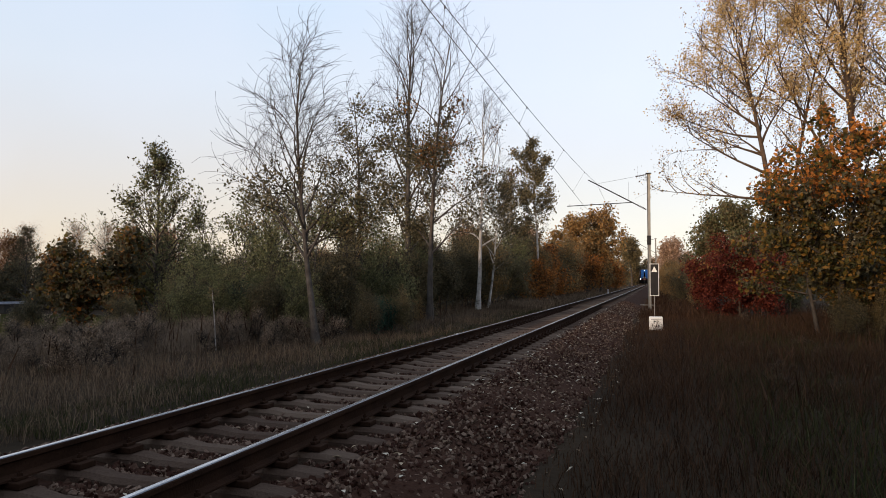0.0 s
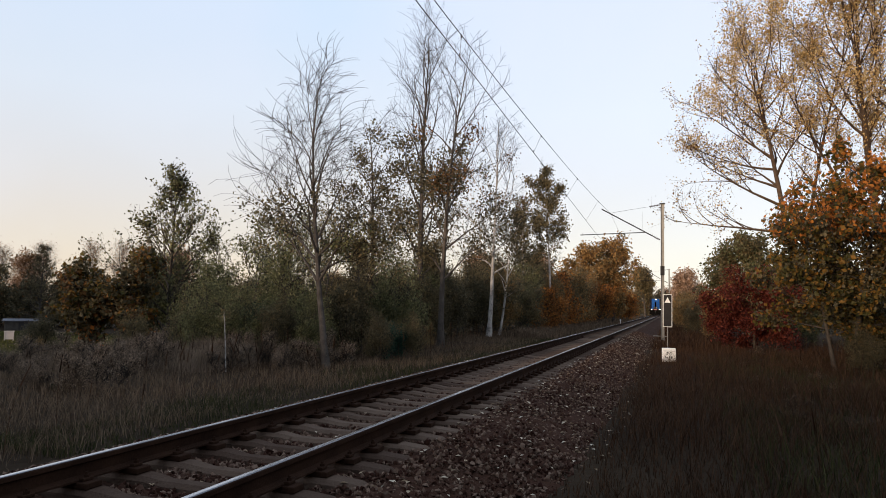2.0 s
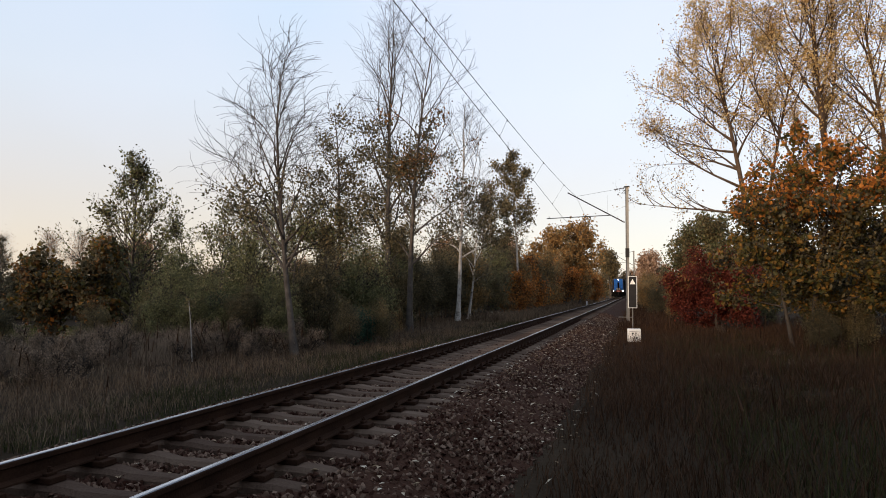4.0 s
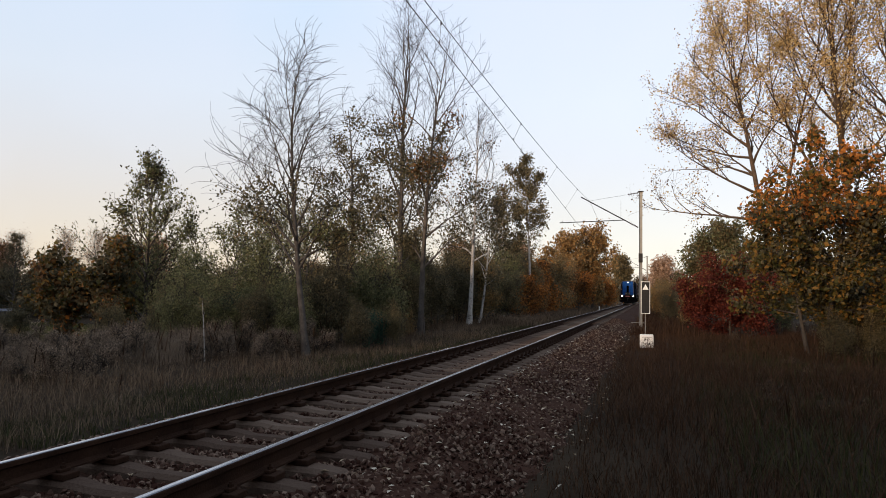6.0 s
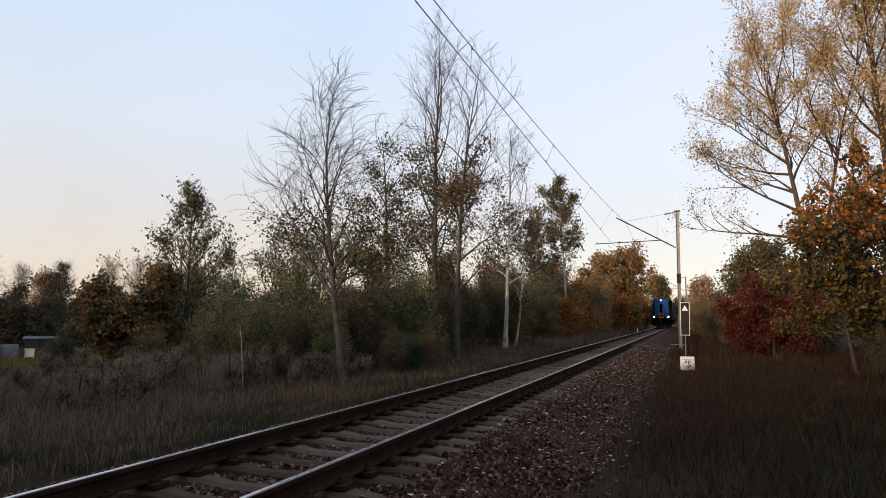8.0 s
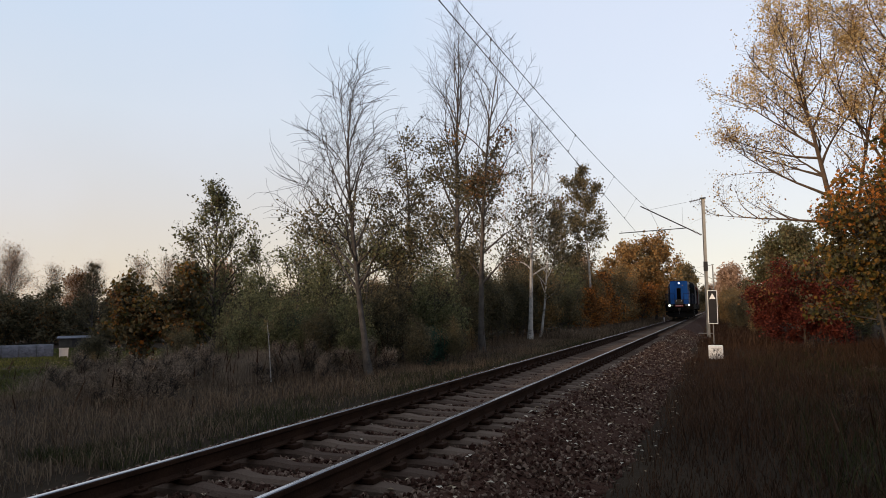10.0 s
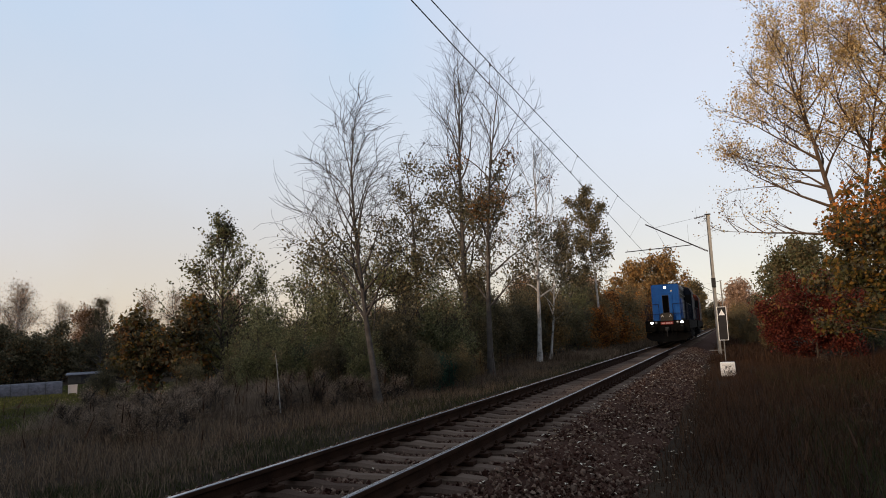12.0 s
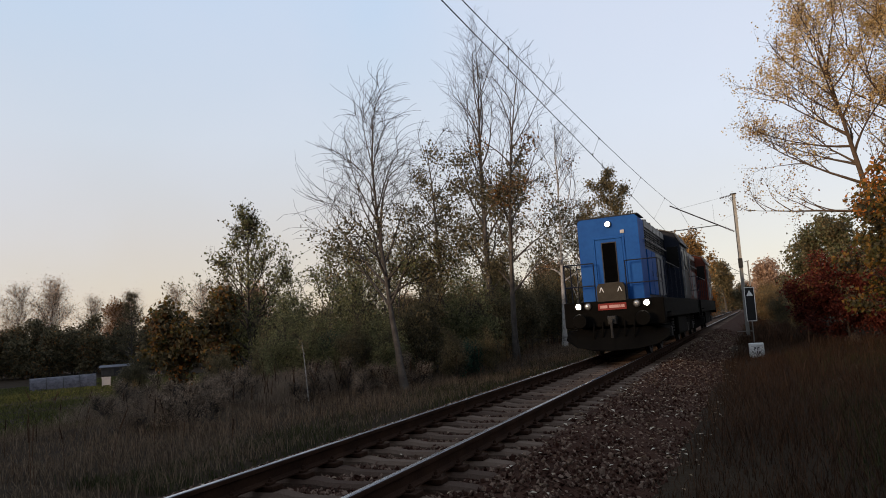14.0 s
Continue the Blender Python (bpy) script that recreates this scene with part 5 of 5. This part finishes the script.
        box(bm, s * 1.426 - 0.004, s * 1.426 + 0.004, 6.7, 9.25, 1.75, 2.35)
        P("side_panel", bm, M[band])
        for y in (6.68, 9.24):
            bm = B()
            rod(bm, (s * 1.47, y, 1.7), (s * 1.47, y, 3.3), 0.022, 8)
            for z in (1.72, 3.28):
                rod(bm, (s * 1.40, y, z), (s * 1.47, y, z), 0.016, 6)
            P("grab_rail", bm, M["loco_grey"])
        bm = B()
        rod(bm, (s * 1.44, 6.7, 3.05), (s * 1.44, 9.2, 2.62), 0.02, 7)
        P("pipe", bm, M["loco_grey"])
    # short hood behind the cab
    bm = B()
    sheet(bm, [(x, z - 0.35 if z > 2 else z) for x, z in arch], 9.302, 12.4)
    P("rear_hood", bm, M[hood])
    for k in range(3):
        for s in (-1, 1):
            bm = B()
            box(bm, s * 0.875 - 0.016, s * 0.875 + 0.016, 9.45 + k * 0.95, 10.3 + k * 0.95, 1.75, 3.2, 0.008)
            P("hood_door", bm, M[band])
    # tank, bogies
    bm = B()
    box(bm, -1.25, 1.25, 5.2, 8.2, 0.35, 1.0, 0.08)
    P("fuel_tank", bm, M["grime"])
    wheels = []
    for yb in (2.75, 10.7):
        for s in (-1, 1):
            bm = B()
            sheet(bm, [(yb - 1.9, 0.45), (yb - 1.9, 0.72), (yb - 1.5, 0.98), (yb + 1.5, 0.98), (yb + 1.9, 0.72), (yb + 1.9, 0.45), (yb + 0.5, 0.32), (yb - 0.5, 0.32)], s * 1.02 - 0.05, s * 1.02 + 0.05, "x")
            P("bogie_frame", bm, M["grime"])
            for dy in (-1.2, 1.2):
                bm = B()
                box(bm, s * 1.12 - 0.05, s * 1.12 + 0.05, yb + dy - 0.17, yb + dy + 0.17, 0.36, 0.68, 0.03)
                P("axle_box", bm, M["iron"])
                bm = B()
                for q in range(5):
                    rod(bm, (s * 1.12, yb + dy + 0.32, 0.52 + q * 0.09), (s * 1.12, yb + dy + 0.32, 0.57 + q * 0.09), 0.085, 10)
                P("spring", bm, M["iron"])
        for dy in (-1.2, 1.2):
            bm = B()
            rod(bm, (-1.0, 0, 0), (1.0, 0, 0), 0.08, 10)
            for s in (-1, 1):
                rod(bm, (s * 0.70, 0, 0), (s * 0.79, 0, 0), 0.50, 28)
                rod(bm, (s * 0.665, 0, 0), (s * 0.70, 0, 0), 0.53, 28)
                for q in range(6):
                    a = q * 1.0472
                    rod(bm, (s * 0.79, 0.3 * math.cos(a), 0.3 * math.sin(a)), (s * 0.81, 0.3 * math.cos(a), 0.3 * math.sin(a)), 0.07, 8)
            w = P("wheelset", bm, M["iron"])
            wheels.append((w, yb + dy))
    return root, wheels


LOCOS = [
    (*locomotive("locomotive", "blue diesel hood locomotive with lit headlamps running on the track", "loco_navy", "loco_blue", "loco_navy", "loco_navy"), 0.0),
    (*locomotive("locomotive", "grimy red diesel hood locomotive coupled behind a blue one", "loco_red", "loco_red", "loco_red", "loco_grey"), 13.9),
]
for ob in LOCOS[1][0].children_recursive:
    if ob.data and ob.data.materials and ob.data.materials[0] == M["lamp_on"]:
        ob.data.materials[0] = M["lamp_off"]


# ---- stones of the ballast, last ----
def stone_shape(rng):
    """An angular chip: the hull of a few random points."""
    bm = B()
    for _ in range(9):
        p = Vector((rng.gauss(0, 1), rng.gauss(0, 1), rng.gauss(0, 1))).normalized() * rng.uniform(0.75, 1.2)
        bm.verts.new(p)
    r = bmesh.ops.convex_hull(bm, input=bm.verts)
    bmesh.ops.delete(bm, geom=[v for v in bm.verts if not v.link_faces], context="VERTS")
    bm.verts.index_update()
    v = [tuple(x.co) for x in bm.verts]
    f = [tuple(a.index for a in q.verts) for q in bm.faces]
    bm.free()
    return np.array(v), np.array(f)


def stones():
    rng = random.Random(9)
    shapes = [stone_shape(rng) for _ in range(8)]
    meshes = []
    for v, f in shapes:
        me = bpy.data.meshes.new("stone")
        me.from_pydata(v.tolist(), [], f.tolist())
        me.materials.append(M["stone_one"])
        meshes.append(me)

    def spot(y0, y1, p=1.0):
        while True:
            x = rng.uniform(-6.3, -0.55)
            y = y0 + (y1 - y0) * rng.random() ** p
            if abs(x - TRACK_X + GAUGE / 2) < 0.09 or abs(x - TRACK_X - GAUGE / 2) < 0.09:
                continue
            k = (y - SLEEPER_ORIGIN) / SLEEPER_STEP
            if abs(x - TRACK_X) < 1.27 and abs(k - round(k)) * SLEEPER_STEP < 0.15 and rng.random() < 0.97:
                continue
            return x, y
    for _ in range(300):
        x, y = spot(3.6, 7.5)
        s = rng.uniform(0.024, 0.042)
        ob = new("stone", rng.choice(meshes))
        ob.parent = BALLAST
        ob.matrix_basis = pose(x, y, ballast_z(x) + s * 0.45, rng.uniform(0, 360), rng.uniform(0, 360), rng.uniform(0, 360)) @ Matrix.Diagonal((s, s * rng.uniform(0.7, 1.1), s * rng.uniform(0.6, 0.9), 1))
    V, Fs, o = [], [], 0
    for n_st in range(66000):
        x, y = spot(2.5, 48, 1.8) if n_st < 42000 else (spot(-9, 2.6) if n_st < 60000 else spot(2.5, 22))
        if n_st >= 60000:
            x = TRACK_X + rng.uniform(-0.68, 0.68)
        s = rng.uniform(0.016, 0.038) if n_st < 60000 else rng.uniform(0.026, 0.046)
        v, f = rng.choice(shapes)
        r = np.array(Euler((rng.uniform(0, 6), rng.uniform(0, 6), rng.uniform(0, 6))).to_matrix())
        V.append((v * (s, s * rng.uniform(0.7, 1.1), s * rng.uniform(0.6, 0.9))) @ r.T + (x, y, ballast_z(x) + s * rng.uniform(0.1, 0.6)))
        Fs.append(f + o)
        o += len(v)
    tagged(pydata("loose_stones", np.concatenate(V).tolist(), np.concatenate(Fs).tolist(), M["stone"], BALLAST), kind="stuff")


stones()


def litter():
    """Pale fallen leaves and bright chips on the ballast."""
    g = np.random.default_rng(4)
    n = 2000
    x = np.concatenate([g.uniform(-6.2, -0.8, 900), g.uniform(-2.6, -0.7, 1100)])
    y = np.concatenate([3 + 42 * g.random(900) ** 1.6, 8 + 34 * g.random(1100)])
    z = np.array([max(ballast_z(a), ground_z(a, b) if a > -0.9 else -9) for a, b in zip(x, y)]) + 0.035
    a = g.uniform(0, 6.28, n)
    s = g.uniform(0.016, 0.046, n)
    t = g.normal(0, 0.35, (n, 2))
    dx, dy = np.cos(a) * s, np.sin(a) * s
    v = np.stack([np.stack([x - dx, y - dy, z - dx * t[:, 0]], 1), np.stack([x + dy * 0.6, y - dx * 0.6, z + s * 0.3], 1), np.stack([x + dx, y + dy, z + dx * t[:, 0]], 1), np.stack([x - dy * 0.6, y + dx * 0.6, z + s * 0.25], 1)], 1).reshape(-1, 3)
    k = np.arange(n)[:, None] * 4
    f = np.concatenate([k + [0, 1, 2], k + [0, 2, 3]], 0)
    tagged(pydata("fallen_leaves", v.tolist(), f.tolist(), M["litter"]), "pale fallen leaves scattered over the ballast", "leaves", kind="stuff")


litter()


# ---- what moves: the two coupled locomotives come along the track ----
RUN = [(0.0, 192.0), (1.5, 174.5), (3.3, 153.8), (5.0, 133.6), (7.5, 104.2), (9.0, 86.4), (10.5, 68.2), (11.0, 61.4), (11.5, 54.3), (12.0, 46.8), (12.5, 39.6), (13.0, 32.9), (13.5, 26.1), (14.0, 19.0)]


def run_at(t):
    for i in range(len(RUN) - 1):
        (ta, ya), (tb, yb) = RUN[i], RUN[i + 1]
        if ta <= t <= tb:
            return ya + (yb - ya) * (t - ta) / (tb - ta)
    return RUN[-1][1]


def motions():
    for root, wheels, back in LOCOS:
        walk(root, [(t, pose(TRACK_X, y + back, 0)) for t, y in RUN])
        for w, y in wheels:
            walk(w, [(k / 30, pose(0, y, 0.50, math.degrees((192.0 - run_at(k / 30)) / 0.5), 0, 0)) for k in range(421)])


motions()
